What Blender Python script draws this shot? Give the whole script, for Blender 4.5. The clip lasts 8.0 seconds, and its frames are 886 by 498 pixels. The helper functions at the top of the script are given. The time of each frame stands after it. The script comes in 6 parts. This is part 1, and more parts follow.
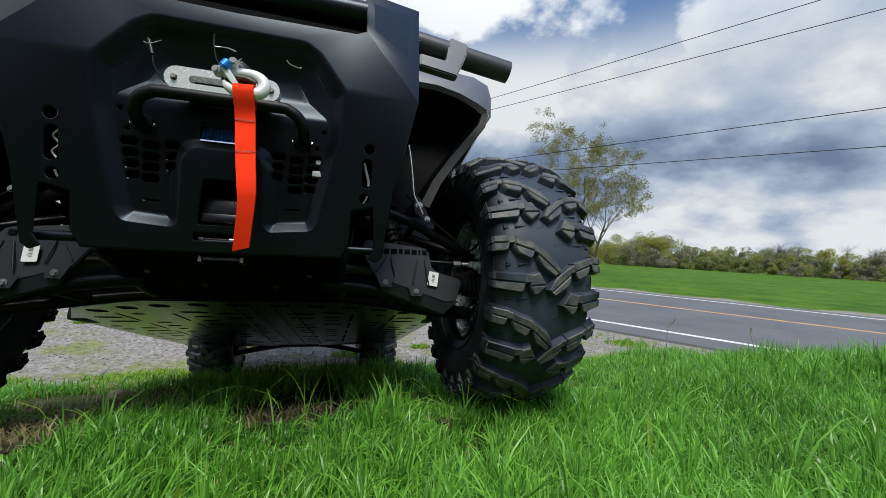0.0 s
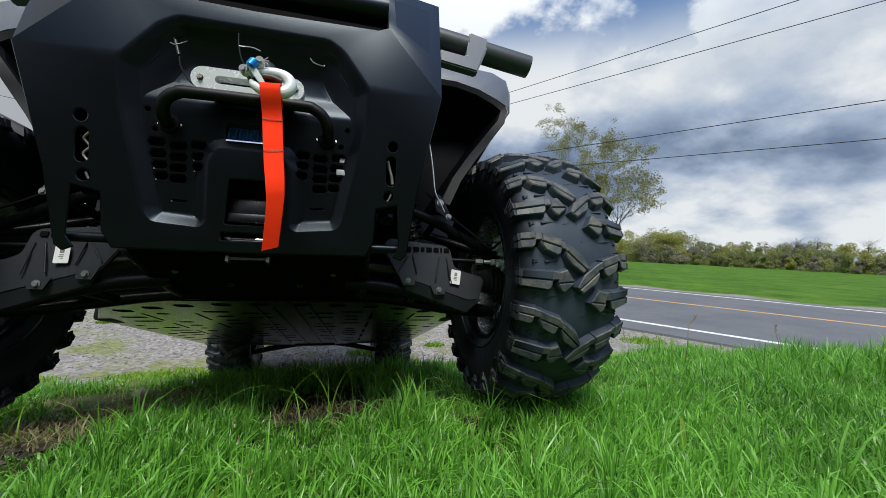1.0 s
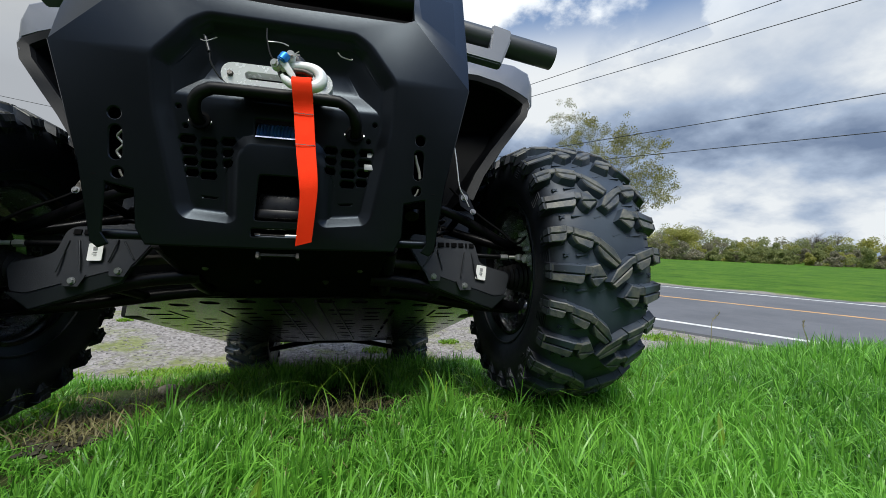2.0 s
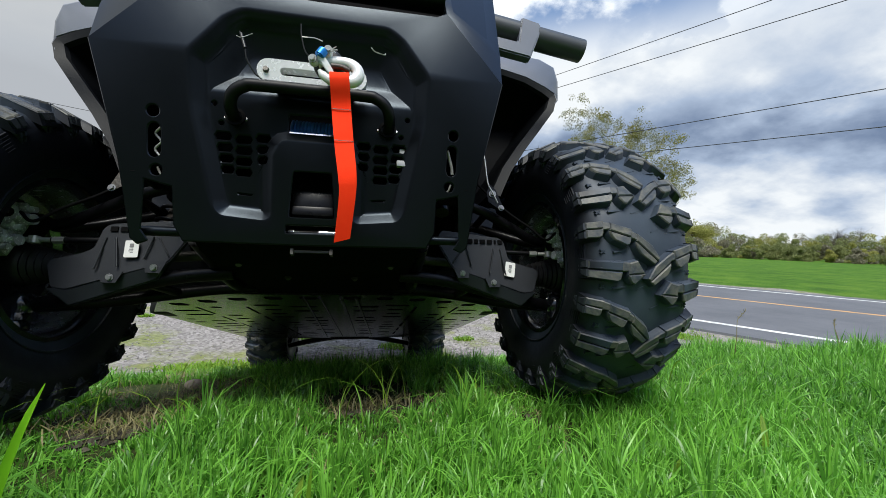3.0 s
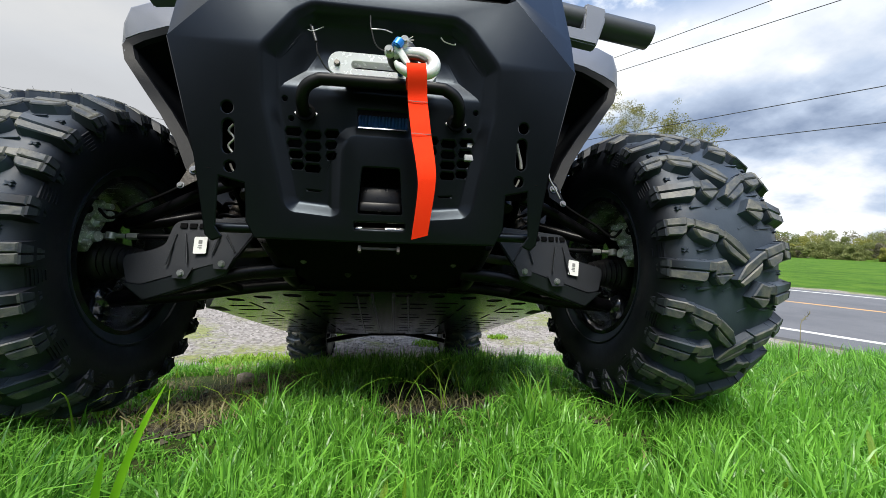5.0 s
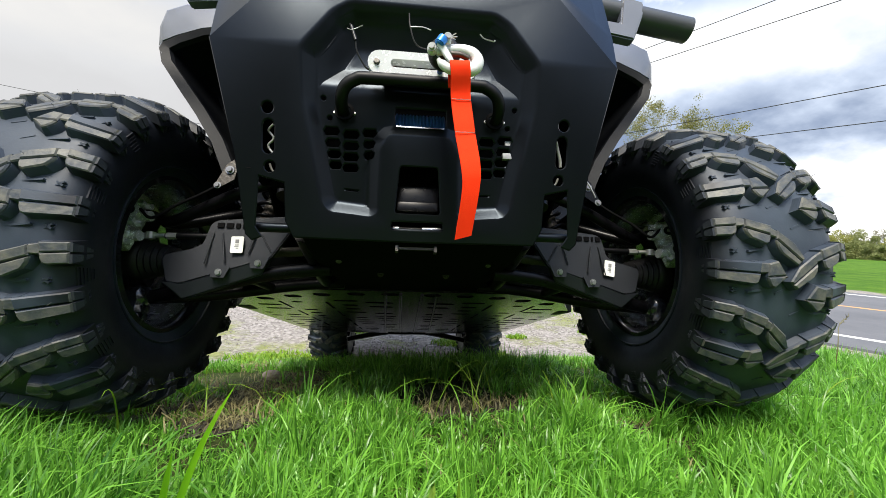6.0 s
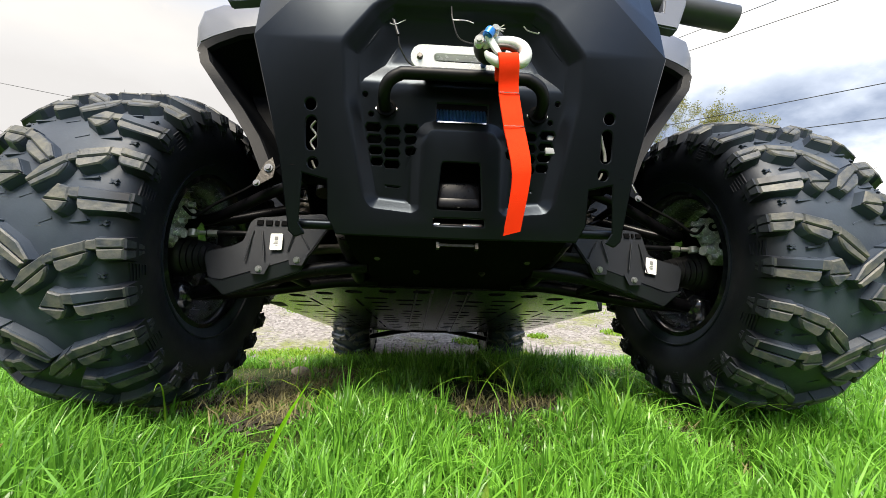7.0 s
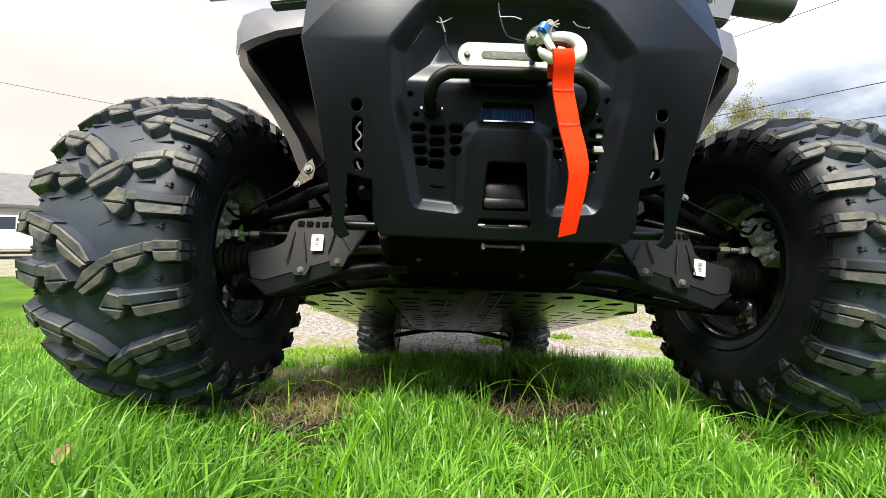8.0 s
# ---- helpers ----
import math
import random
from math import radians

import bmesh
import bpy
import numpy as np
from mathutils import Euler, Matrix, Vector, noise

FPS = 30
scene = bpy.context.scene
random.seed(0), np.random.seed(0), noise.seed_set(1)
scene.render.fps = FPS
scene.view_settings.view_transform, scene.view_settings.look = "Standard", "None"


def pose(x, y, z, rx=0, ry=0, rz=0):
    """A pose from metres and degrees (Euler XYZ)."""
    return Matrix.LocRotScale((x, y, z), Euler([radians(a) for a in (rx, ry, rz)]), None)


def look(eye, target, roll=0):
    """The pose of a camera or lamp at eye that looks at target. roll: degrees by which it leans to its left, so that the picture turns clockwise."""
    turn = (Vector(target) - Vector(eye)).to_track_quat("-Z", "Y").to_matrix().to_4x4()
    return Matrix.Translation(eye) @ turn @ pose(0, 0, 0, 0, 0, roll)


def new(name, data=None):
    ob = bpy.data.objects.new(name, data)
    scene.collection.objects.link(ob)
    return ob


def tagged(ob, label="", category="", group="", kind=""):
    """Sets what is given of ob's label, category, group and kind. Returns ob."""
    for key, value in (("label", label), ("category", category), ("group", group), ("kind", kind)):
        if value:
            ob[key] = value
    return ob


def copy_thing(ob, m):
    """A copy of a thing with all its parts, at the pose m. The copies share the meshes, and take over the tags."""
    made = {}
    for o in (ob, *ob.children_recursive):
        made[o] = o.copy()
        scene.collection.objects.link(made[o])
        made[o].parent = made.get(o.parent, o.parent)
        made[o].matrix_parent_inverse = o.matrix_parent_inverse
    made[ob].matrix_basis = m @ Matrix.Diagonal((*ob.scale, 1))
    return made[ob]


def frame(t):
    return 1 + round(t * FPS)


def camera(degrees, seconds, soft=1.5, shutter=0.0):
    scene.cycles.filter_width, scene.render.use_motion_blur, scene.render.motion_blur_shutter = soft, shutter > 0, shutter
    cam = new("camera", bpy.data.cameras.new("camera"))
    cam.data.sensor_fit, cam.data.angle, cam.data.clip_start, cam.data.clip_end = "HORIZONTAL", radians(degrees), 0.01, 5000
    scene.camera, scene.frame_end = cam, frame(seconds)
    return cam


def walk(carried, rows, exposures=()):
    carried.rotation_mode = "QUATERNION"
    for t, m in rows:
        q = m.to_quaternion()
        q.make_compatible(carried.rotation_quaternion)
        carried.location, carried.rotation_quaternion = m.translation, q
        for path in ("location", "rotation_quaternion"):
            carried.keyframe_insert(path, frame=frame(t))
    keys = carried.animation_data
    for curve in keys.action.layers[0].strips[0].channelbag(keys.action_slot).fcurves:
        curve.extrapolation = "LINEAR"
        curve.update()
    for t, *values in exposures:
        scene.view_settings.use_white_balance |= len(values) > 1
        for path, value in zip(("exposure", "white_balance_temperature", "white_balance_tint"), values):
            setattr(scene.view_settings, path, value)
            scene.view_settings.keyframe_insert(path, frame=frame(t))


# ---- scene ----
from mathutils.geometry import delaunay_2d_cdt

cam = camera(97.82, 8.0, soft=0.75)
# seconds, eye in metres, yaw to the left of +y, pitch up, roll to the left
ROWS = [
    (0.0, 0.2344, -0.9069, 0.4626, -15.46, 0.01, 3.05),
    (0.5, 0.2192, -0.8991, 0.4631, -14.73, -0.16, 2.76),
    (1.0, 0.2035, -0.8885, 0.4599, -14.00, -0.33, 2.48),
    (1.5, 0.1867, -0.8785, 0.4542, -13.23, -0.48, 2.21),
    (3.0, 0.1178, -0.8498, 0.4492, -10.98, -1.24, 1.97),
    (3.5, 0.0976, -0.8397, 0.4444, -10.04, -1.29, 1.99),
    (4.0, 0.0776, -0.8288, 0.4436, -9.10, -1.51, 2.04),
    (4.5, 0.0549, -0.8172, 0.4454, -8.19, -1.69, 2.05),
    (6.0, -0.0178, -0.7911, 0.4462, -5.25, -2.06, 2.13),
    (6.5, -0.0418, -0.7847, 0.4427, -4.09, -2.21, 2.09),
    (7.0, -0.0698, -0.7781, 0.4400, -2.96, -2.35, 2.05),
    (7.5, -0.0973, -0.7717, 0.4404, -1.68, -2.46, 2.01),
    (8.0, -0.1263, -0.7648, 0.4423, -0.46, -2.59, 1.95),
]
EXPOSURES = [(0.0, -0.23, 6330, 7), (1.0, -0.18, 6330, 7), (1.7, -0.12, 6330, 7), (3.0, 0.04, 6330, 7), (4.5, 0.30, 6480, 8), (6.0, 0.62, 6820, 9), (7.0, 0.83, 7180, 10), (8.0, 0.98, 7620, 10)]
walk(cam, [(t, pose(x, y, z, 90 + pitch, 0, yaw) @ pose(0, 0, 0, 0, 0, roll)) for t, x, y, z, yaw, pitch, roll in ROWS], EXPOSURES)

# ---- light ----
SUN_FROM = Vector((-0.08, -0.44, 0.89)).normalized()
sun = new("sun", bpy.data.lights.new("sun", "SUN"))
sun.data.energy, sun.data.angle, sun.data.color = 4.0, radians(24), (1.0, 0.95, 0.86)
sun.matrix_world = look(SUN_FROM * 50, (0, 0, 0))

world = bpy.data.worlds.new("sky")
scene.world = world
world.use_nodes = True


def sky_nodes():
    nt = world.node_tree
    n, l = nt.nodes, nt.links
    n.clear()
    out = n.new("ShaderNodeOutputWorld")
    bg = n.new("ShaderNodeBackground")
    sky = n.new("ShaderNodeTexSky")
    sky.sky_type, sky.sun_disc = "NISHITA", False
    sky.sun_elevation = math.asin(SUN_FROM.z)
    sky.sun_rotation = math.atan2(SUN_FROM.x, SUN_FROM.y)
    gain = n.new("ShaderNodeMix")
    gain.data_type, gain.blend_type = "RGBA", "MULTIPLY"
    gain.inputs[0].default_value = 1.0
    gain.inputs[7].default_value = (0.125, 0.135, 0.145, 1)
    l.new(sky.outputs[0], gain.inputs[6])
    tc = n.new("ShaderNodeTexCoord")
    # a cloud deck: the direction laid onto a flat layer overhead
    sep = n.new("ShaderNodeSeparateXYZ")
    l.new(tc.outputs["Generated"], sep.inputs[0])
    lift = n.new("ShaderNodeMath")
    lift.operation, lift.inputs[1].default_value = "ADD", 0.42
    high = n.new("ShaderNodeMath")
    high.operation, high.inputs[1].default_value = "MAXIMUM", 0.0
    l.new(sep.outputs[2], high.inputs[0])
    l.new(high.outputs[0], lift.inputs[0])
    flat = []
    for k in (0, 1):
        d = n.new("ShaderNodeMath")
        d.operation = "DIVIDE"
        l.new(sep.outputs[k], d.inputs[0])
        l.new(lift.outputs[0], d.inputs[1])
        flat.append(d)
    comb = n.new("ShaderNodeCombineXYZ")
    l.new(flat[0].outputs[0], comb.inputs[0])
    l.new(flat[1].outputs[0], comb.inputs[1])
    comb.inputs[2].default_value = 3.7

    def clouds(scale, detail, rough, lo, hi, shift):
        mp = n.new("ShaderNodeMapping")
        mp.inputs[1].default_value = shift
        l.new(comb.outputs[0], mp.inputs[0])
        t = n.new("ShaderNodeTexNoise")
        t.inputs["Scale"].default_value, t.inputs["Detail"].default_value, t.inputs["Roughness"].default_value = scale, detail, rough
        t.inputs["Distortion"].default_value = 0.0
        l.new(mp.outputs[0], t.inputs["Vector"])
        r = n.new("ShaderNodeMapRange")
        r.interpolation_type = "SMOOTHSTEP"
        r.inputs[1].default_value, r.inputs[2].default_value = lo, hi
        l.new(t.outputs[0], r.inputs[0])
        return r.outputs[0]

    cover = clouds(2.0, 8, 0.56, 0.48, 0.56, (2.3, 5.1, 0))
    heaps = clouds(1.7, 9, 0.52, 0.36, 0.63, (7.7, 1.4, 2))
    wisps = clouds(5.0, 7, 0.55, 0.28, 0.72, (1.3, 4.4, 5))
    # dark bases stand low in the sky; the deck is thinner and brighter overhead
    bright = n.new("ShaderNodeValToRGB")
    b = bright.color_ramp.elements
    b[0].position, b[0].color = 0.0, (0.56, 0.56, 0.56, 1)
    b[1].position, b[1].color = 0.50, (1, 1, 1, 1)
    for at, v in ((0.06, 0.54), (0.12, 0.56), (0.18, 0.26), (0.26, 0.30), (0.33, 0.96)):
        b.new(at).color = (v, v, v, 1)
    l.new(sep.outputs[2], bright.inputs[0])

    def plus(src, weight, onto):
        a = n.new("ShaderNodeMath")
        a.operation = "MULTIPLY_ADD"
        l.new(src, a.inputs[0])
        a.inputs[1].default_value = weight
        l.new(onto, a.inputs[2])
        return a.outputs[0]

    tone = plus(wisps, 0.30, plus(heaps, 0.85, bright.outputs[0]))
    low = n.new("ShaderNodeMath")
    low.operation, low.use_clamp, low.inputs[1].default_value = "SUBTRACT", True, 0.45
    l.new(tone, low.inputs[0])
    tone = low.outputs[0]
    shade = n.new("ShaderNodeValToRGB")
    e = shade.color_ramp.elements
    e[0].position, e[0].color = 0.0, (0.19, 0.25, 0.38, 1)
    e[1].position, e[1].color = 1.0, (0.92, 0.93, 0.95, 1)
    m = shade.color_ramp.elements.new(0.45)
    m.color = (0.44, 0.52, 0.67, 1)
    l.new(tone, shade.inputs[0])
    mix = n.new("ShaderNodeMix")
    mix.data_type = "RGBA"
    # the deck is closed towards the horizon and breaks open higher up
    shut = n.new("ShaderNodeMapRange")
    shut.interpolation_type = "SMOOTHSTEP"
    shut.inputs[1].default_value, shut.inputs[2].default_value = 0.39, 0.52
    shut.inputs[3].default_value, shut.inputs[4].default_value = 1.0, 0.0
    l.new(sep.outputs[2], shut.inputs[0])
    full = n.new("ShaderNodeMath")
    full.operation, full.use_clamp = "ADD", True
    l.new(cover, full.inputs[0])
    l.new(shut.outputs[0], full.inputs[1])
    l.new(full.outputs[0], mix.inputs[0])
    l.new(gain.outputs[2], mix.inputs[6])
    # towards the west the deck is thick and even
    west = n.new("ShaderNodeMapRange")
    west.interpolation_type = "SMOOTHSTEP"
    west.inputs[1].default_value, west.inputs[2].default_value = 0.25, -0.30
    west.inputs[4].default_value = 0.85
    l.new(sep.outputs[0], west.inputs[0])
    even = n.new("ShaderNodeMix")
    even.data_type = "RGBA"
    l.new(west.outputs[0], even.inputs[0])
    l.new(shade.outputs[0], even.inputs[6])
    even.inputs[7].default_value = (0.52, 0.525, 0.54, 1)
    l.new(even.outputs[2], mix.inputs[7])
    # an overcast sky is about twice as bright overhead as at the horizon
    zen = n.new("ShaderNodeMapRange")
    zen.inputs[1].default_value, zen.inputs[2].default_value = 0.4, 1.0
    zen.inputs[3].default_value, zen.inputs[4].default_value = 1.0, 2.2
    l.new(sep.outputs[2], zen.inputs[0])
    l.new(mix.outputs[2], bg.inputs[0])
    l.new(zen.outputs[0], bg.inputs[1])
    l.new(bg.outputs[0], out.inputs[0])


sky_nodes()


# ---- materials ----
def mat(name, col, rough=0.5, metal=0.0, col2=None, scale=8.0, detail=4, bump=0.0, bump_scale=60.0, spec=0.5, fine=0.0, coat=0.0, rand=0.0):
    """A surface with colour that varies at two scales, and relief. scale in features per metre."""
    m = bpy.data.materials.new(name)
    m.use_nodes = True
    nt = m.node_tree
    n, l = nt.nodes, nt.links
    b = n["Principled BSDF"]
    b.inputs["Roughness"].default_value, b.inputs["Metallic"].default_value = rough, metal
    b.inputs["Specular IOR Level"].default_value = spec
    b.inputs["Coat Weight"].default_value = coat
    tc = n.new("ShaderNodeTexCoord")
    t = n.new("ShaderNodeTexNoise")
    t.inputs["Scale"].default_value, t.inputs["Detail"].default_value, t.inputs["Roughness"].default_value = scale, detail, 0.6
    l.new(tc.outputs["Object"], t.inputs["Vector"])
    r = n.new("ShaderNodeMapRange")
    r.inputs[1].default_value, r.inputs[2].default_value = 0.35, 0.68
    l.new(t.outputs[0], r.inputs[0])
    x = n.new("ShaderNodeMix")
    x.data_type = "RGBA"
    x.inputs[6].default_value, x.inputs[7].default_value = (*col, 1), (*(col2 or [c * 0.7 for c in col]), 1)
    l.new(r.outputs[0], x.inputs[0])
    last = x.outputs[2]
    if rand:
        info = n.new("ShaderNodeNewGeometry")
        h = n.new("ShaderNodeHueSaturation")
        rr = n.new("ShaderNodeMapRange")
        rr.inputs[3].default_value, rr.inputs[4].default_value = 1 - rand, 1 + rand
        l.new(info.outputs["Random Per Island"], rr.inputs[0])
        l.new(rr.outputs[0], h.inputs["Value"])
        l.new(last, h.inputs["Color"])
        last = h.outputs[0]
    l.new(last, b.inputs["Base Color"])
    if fine:
        t2 = n.new("ShaderNodeTexNoise")
        t2.inputs["Scale"].default_value, t2.inputs["Detail"].default_value = scale * 7, 3
        l.new(tc.outputs["Object"], t2.inputs["Vector"])
        rr = n.new("ShaderNodeMapRange")
        rr.inputs[3].default_value, rr.inputs[4].default_value = max(0.03, rough - fine), min(1, rough + fine)
        l.new(t2.outputs[0], rr.inputs[0])
        l.new(rr.outputs[0], b.inputs["Roughness"])
    if bump:
        t3 = n.new("ShaderNodeTexNoise")
        t3.inputs["Scale"].default_value, t3.inputs["Detail"].default_value = bump_scale, 4
        l.new(tc.outputs["Object"], t3.inputs["Vector"])
        bp = n.new("ShaderNodeBump")
        bp.inputs["Strength"].default_value, bp.inputs["Distance"].default_value = bump, 0.004
        l.new(t3.outputs[0], bp.inputs["Height"])
        l.new(bp.outputs[0], b.inputs["Normal"])
    return m


def leafy(name, a, b_col, scale=4.0, through_light=0.35, rough=0.55, own=1.0):
    """Thin leaves: light falls through them, and each one has a tint of its own."""
    m = bpy.data.materials.new(name)
    m.use_nodes = True
    nt = m.node_tree
    n, l = nt.nodes, nt.links
    p = n["Principled BSDF"]
    p.inputs["Roughness"].default_value = rough
    geo = n.new("ShaderNodeNewGeometry")
    tc = n.new("ShaderNodeTexCoord")
    t = n.new("ShaderNodeTexNoise")
    t.inputs["Scale"].default_value = scale
    l.new(tc.outputs["Object"], t.inputs["Vector"])
    add = n.new("ShaderNodeMath")
    add.operation = "ADD"
    tint = n.new("ShaderNodeMapRange")
    tint.inputs[3].default_value, tint.inputs[4].default_value = 0.5 - 0.5 * own, 0.5 + 0.5 * own
    l.new(geo.outputs["Random Per Island"], tint.inputs[0])
    l.new(tint.outputs[0], add.inputs[0])
    l.new(t.outputs[0], add.inputs[1])
    half = n.new("ShaderNodeMapRange")
    half.inputs[1].default_value, half.inputs[2].default_value = 0.3, 1.5
    l.new(add.outputs[0], half.inputs[0])
    x = n.new("ShaderNodeMix")
    x.data_type = "RGBA"
    x.inputs[6].default_value, x.inputs[7].default_value = (*a, 1), (*b_col, 1)
    l.new(half.outputs[0], x.inputs[0])
    l.new(x.outputs[2], p.inputs["Base Color"])
    tr = n.new("ShaderNodeBsdfTranslucent")
    l.new(x.outputs[2], tr.inputs[0])
    ms = n.new("ShaderNodeMixShader")
    ms.inputs[0].default_value = through_light
    l.new(p.outputs[0], ms.inputs[1])
    l.new(tr.outputs[0], ms.inputs[2])
    l.new(ms.outputs[0], n["Material Output"].inputs[0])
    return m


POWDER = mat("black_powder_coat", (0.0026, 0.0030, 0.0040), 0.30, 0, (0.0020, 0.0024, 0.0032), 14, bump=0.025, bump_scale=900, fine=0.03, spec=0.31)
BAR = mat("dark_grey_bar_coating", (0.050, 0.055, 0.062), 0.42, 0, (0.042, 0.046, 0.052), 14, bump=0.05, bump_scale=800, fine=0.05)
HOOP = mat("worn_black_powder_coat", (0.004, 0.0045, 0.0055), 0.46, 0, (0.003, 0.0034, 0.0042), 14, fine=0.06, spec=0.22)
POWDER.node_tree.nodes["Principled BSDF"].inputs["Specular Tint"].default_value = (0.68, 0.83, 1.0, 1)
ARM = mat("black_painted_steel", (0.004, 0.004, 0.005), 0.30, 0, (0.003, 0.003, 0.004), 14, fine=0.08, spec=0.18)
ZINC = mat("bright_zinc", (0.80, 0.81, 0.83), 0.25, 0.6, (0.54, 0.56, 0.58), 40, bump=0.1, bump_scale=300, fine=0.1)
PLASTIC = mat("black_plastic", (0.012, 0.012, 0.013), 0.5, 0, (0.008, 0.008, 0.009), 10, bump=0.15, bump_scale=600, fine=0.08)
GUARD = mat("dark_grey_plastic", (0.014, 0.0165, 0.022), 0.45, 0, (0.011, 0.0130, 0.017), 12, bump=0.2, bump_scale=700, fine=0.06, spec=0.4)
RIM_FACE = mat("bright_rim_face", (0.46, 0.47, 0.50), 0.26, 0.9, (0.38, 0.39, 0.42), 8, fine=0.06)
GLOSS = mat("glossy_black_paint", (0.007, 0.008, 0.010), 0.16, 0, (0.005, 0.006, 0.008), 4, coat=0.4, fine=0.04)
ARCH = mat("arch_rim_plastic", (0.016, 0.017, 0.020), 0.5, 0, (0.010, 0.011, 0.013), 12, bump=0.1, bump_scale=600, spec=0.14)
LINER = mat("black_liner", (0.0035, 0.004, 0.005), 0.5, 0, (0.0025, 0.003, 0.004), 6, spec=0.06, fine=0.06)
FENDER = mat("grey_fender_plastic", (0.135, 0.147, 0.182), 0.34, 0, (0.118, 0.128, 0.158), 6, bump=0.06, bump_scale=500, fine=0.05)


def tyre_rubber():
    """Clean sidewalls blackened further as shade, and a carcass greyed by dust between the lugs."""
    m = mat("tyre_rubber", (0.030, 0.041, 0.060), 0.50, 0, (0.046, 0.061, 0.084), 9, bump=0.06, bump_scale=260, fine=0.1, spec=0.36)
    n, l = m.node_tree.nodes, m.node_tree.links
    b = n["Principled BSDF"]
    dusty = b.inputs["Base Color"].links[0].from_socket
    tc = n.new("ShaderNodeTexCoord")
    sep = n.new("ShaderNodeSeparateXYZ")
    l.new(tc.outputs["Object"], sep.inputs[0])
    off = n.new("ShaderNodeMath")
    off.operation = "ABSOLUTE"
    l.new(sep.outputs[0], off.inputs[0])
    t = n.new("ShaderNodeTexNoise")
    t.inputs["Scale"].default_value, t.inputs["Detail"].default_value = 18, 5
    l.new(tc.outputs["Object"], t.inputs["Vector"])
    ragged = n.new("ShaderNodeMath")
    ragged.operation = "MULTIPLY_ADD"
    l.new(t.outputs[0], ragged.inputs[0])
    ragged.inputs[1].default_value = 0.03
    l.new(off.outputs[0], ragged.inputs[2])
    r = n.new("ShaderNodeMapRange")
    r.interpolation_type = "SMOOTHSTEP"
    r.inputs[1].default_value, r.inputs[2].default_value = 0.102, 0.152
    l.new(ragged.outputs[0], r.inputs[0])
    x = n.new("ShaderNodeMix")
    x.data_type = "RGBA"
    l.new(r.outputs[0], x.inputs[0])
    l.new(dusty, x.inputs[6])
    # sidewall tone: the shade on the wheel's flanks is put into this black
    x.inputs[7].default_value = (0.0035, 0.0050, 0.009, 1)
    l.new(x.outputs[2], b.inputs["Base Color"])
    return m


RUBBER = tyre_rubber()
SHOULDER = mat("shoulder_rubber", (0.016, 0.020, 0.028), 0.55, 0, (0.028, 0.032, 0.038), 30, bump=0.15, bump_scale=200, fine=0.1, spec=0.35)
LUG = mat("tread_rubber", (0.038, 0.047, 0.061), 0.52, 0, (0.134, 0.130, 0.108), 38, bump=0.25, bump_scale=140, fine=0.14, spec=0.42)
SKID = mat("skid_plate_plastic", (0.012, 0.0115, 0.010), 0.16, 0, (0.020, 0.019, 0.016), 5, bump=0.02, bump_scale=120, fine=0.06, spec=0.52)
# near-black with the shade of recesses and underside in its colour; also for marks
DARK = mat("shade_black", (0.003, 0.003, 0.0035), 0.8, 0, (0.002, 0.002, 0.0025), 8, spec=0.06)
STEEL = mat("zinc_steel", (0.52, 0.52, 0.50), 0.36, 0.6, (0.36, 0.36, 0.35), 24, bump=0.15, bump_scale=200, fine=0.12)
ALU = mat("polished_aluminium", (0.90, 0.91, 0.92), 0.26, 0.25, (0.80, 0.81, 0.82), 18, fine=0.08)
CAST = mat("cast_iron", (0.10, 0.095, 0.085), 0.5, 0.7, (0.06, 0.05, 0.045), 20, bump=0.4, bump_scale=150)
BOLT = mat("bolt_steel", (0.26, 0.27, 0.29), 0.34, 0.25, (0.18, 0.18, 0.19), 60)
CHROME = mat("bright_roller", (0.7, 0.7, 0.7), 0.18, 1.0, (0.5, 0.5, 0.5), 20)
WEB = mat("red_webbing", (0.95, 0.042, 0.007), 0.8, 0, (0.92, 0.036, 0.006), 30, bump=0.15, bump_scale=600, spec=0.12)
ROPE = mat("blue_rope", (0.015, 0.10, 0.36), 0.6, 0, (0.010, 0.06, 0.25), 40, bump=0.6, bump_scale=300)
HOOK = mat("zinc_plated_forging", (0.84, 0.85, 0.86), 0.40, 0.1, (0.72, 0.73, 0.74), 30, bump=0.12, bump_scale=260, fine=0.1)
BLUE = mat("blue_anodised", (0.02, 0.25, 0.75), 0.3, 0.5, (0.02, 0.18, 0.55), 40)
GREY = mat("pale_plastic", (0.30, 0.31, 0.33), 0.5, 0, (0.24, 0.25, 0.26), 20)
PAPER = mat("white_sticker", (0.78, 0.78, 0.77), 0.5, 0, (0.70, 0.70, 0.70), 30)
INK = mat("sticker_ink", (0.26, 0.26, 0.27), 0.6, 0, (0.09, 0.09, 0.09), 30)
WIRE = mat("cable_tie", (0.012, 0.012, 0.013), 0.4, 0, (0.02, 0.02, 0.02), 30)
BLADE = leafy("grass_blade", (0.025, 0.124, 0.014), (0.262, 0.59, 0.076), 1.6, 0.46, 0.32)
STRAW = leafy("dry_grass", (0.078, 0.067, 0.028), (0.28, 0.255, 0.112), 5.0, 0.2)
FRESH = leafy("fresh_broad_blade", (0.26, 0.60, 0.025), (0.36, 0.70, 0.04), 6.0, 0.5, 0.4)
WEED = leafy("weed_leaf", (0.10, 0.27, 0.015), (0.27, 0.42, 0.03), 3.0)
CROWN = leafy("spring_leaf", (0.14, 0.16, 0.035), (0.32, 0.29, 0.075), 0.5, 0.4)
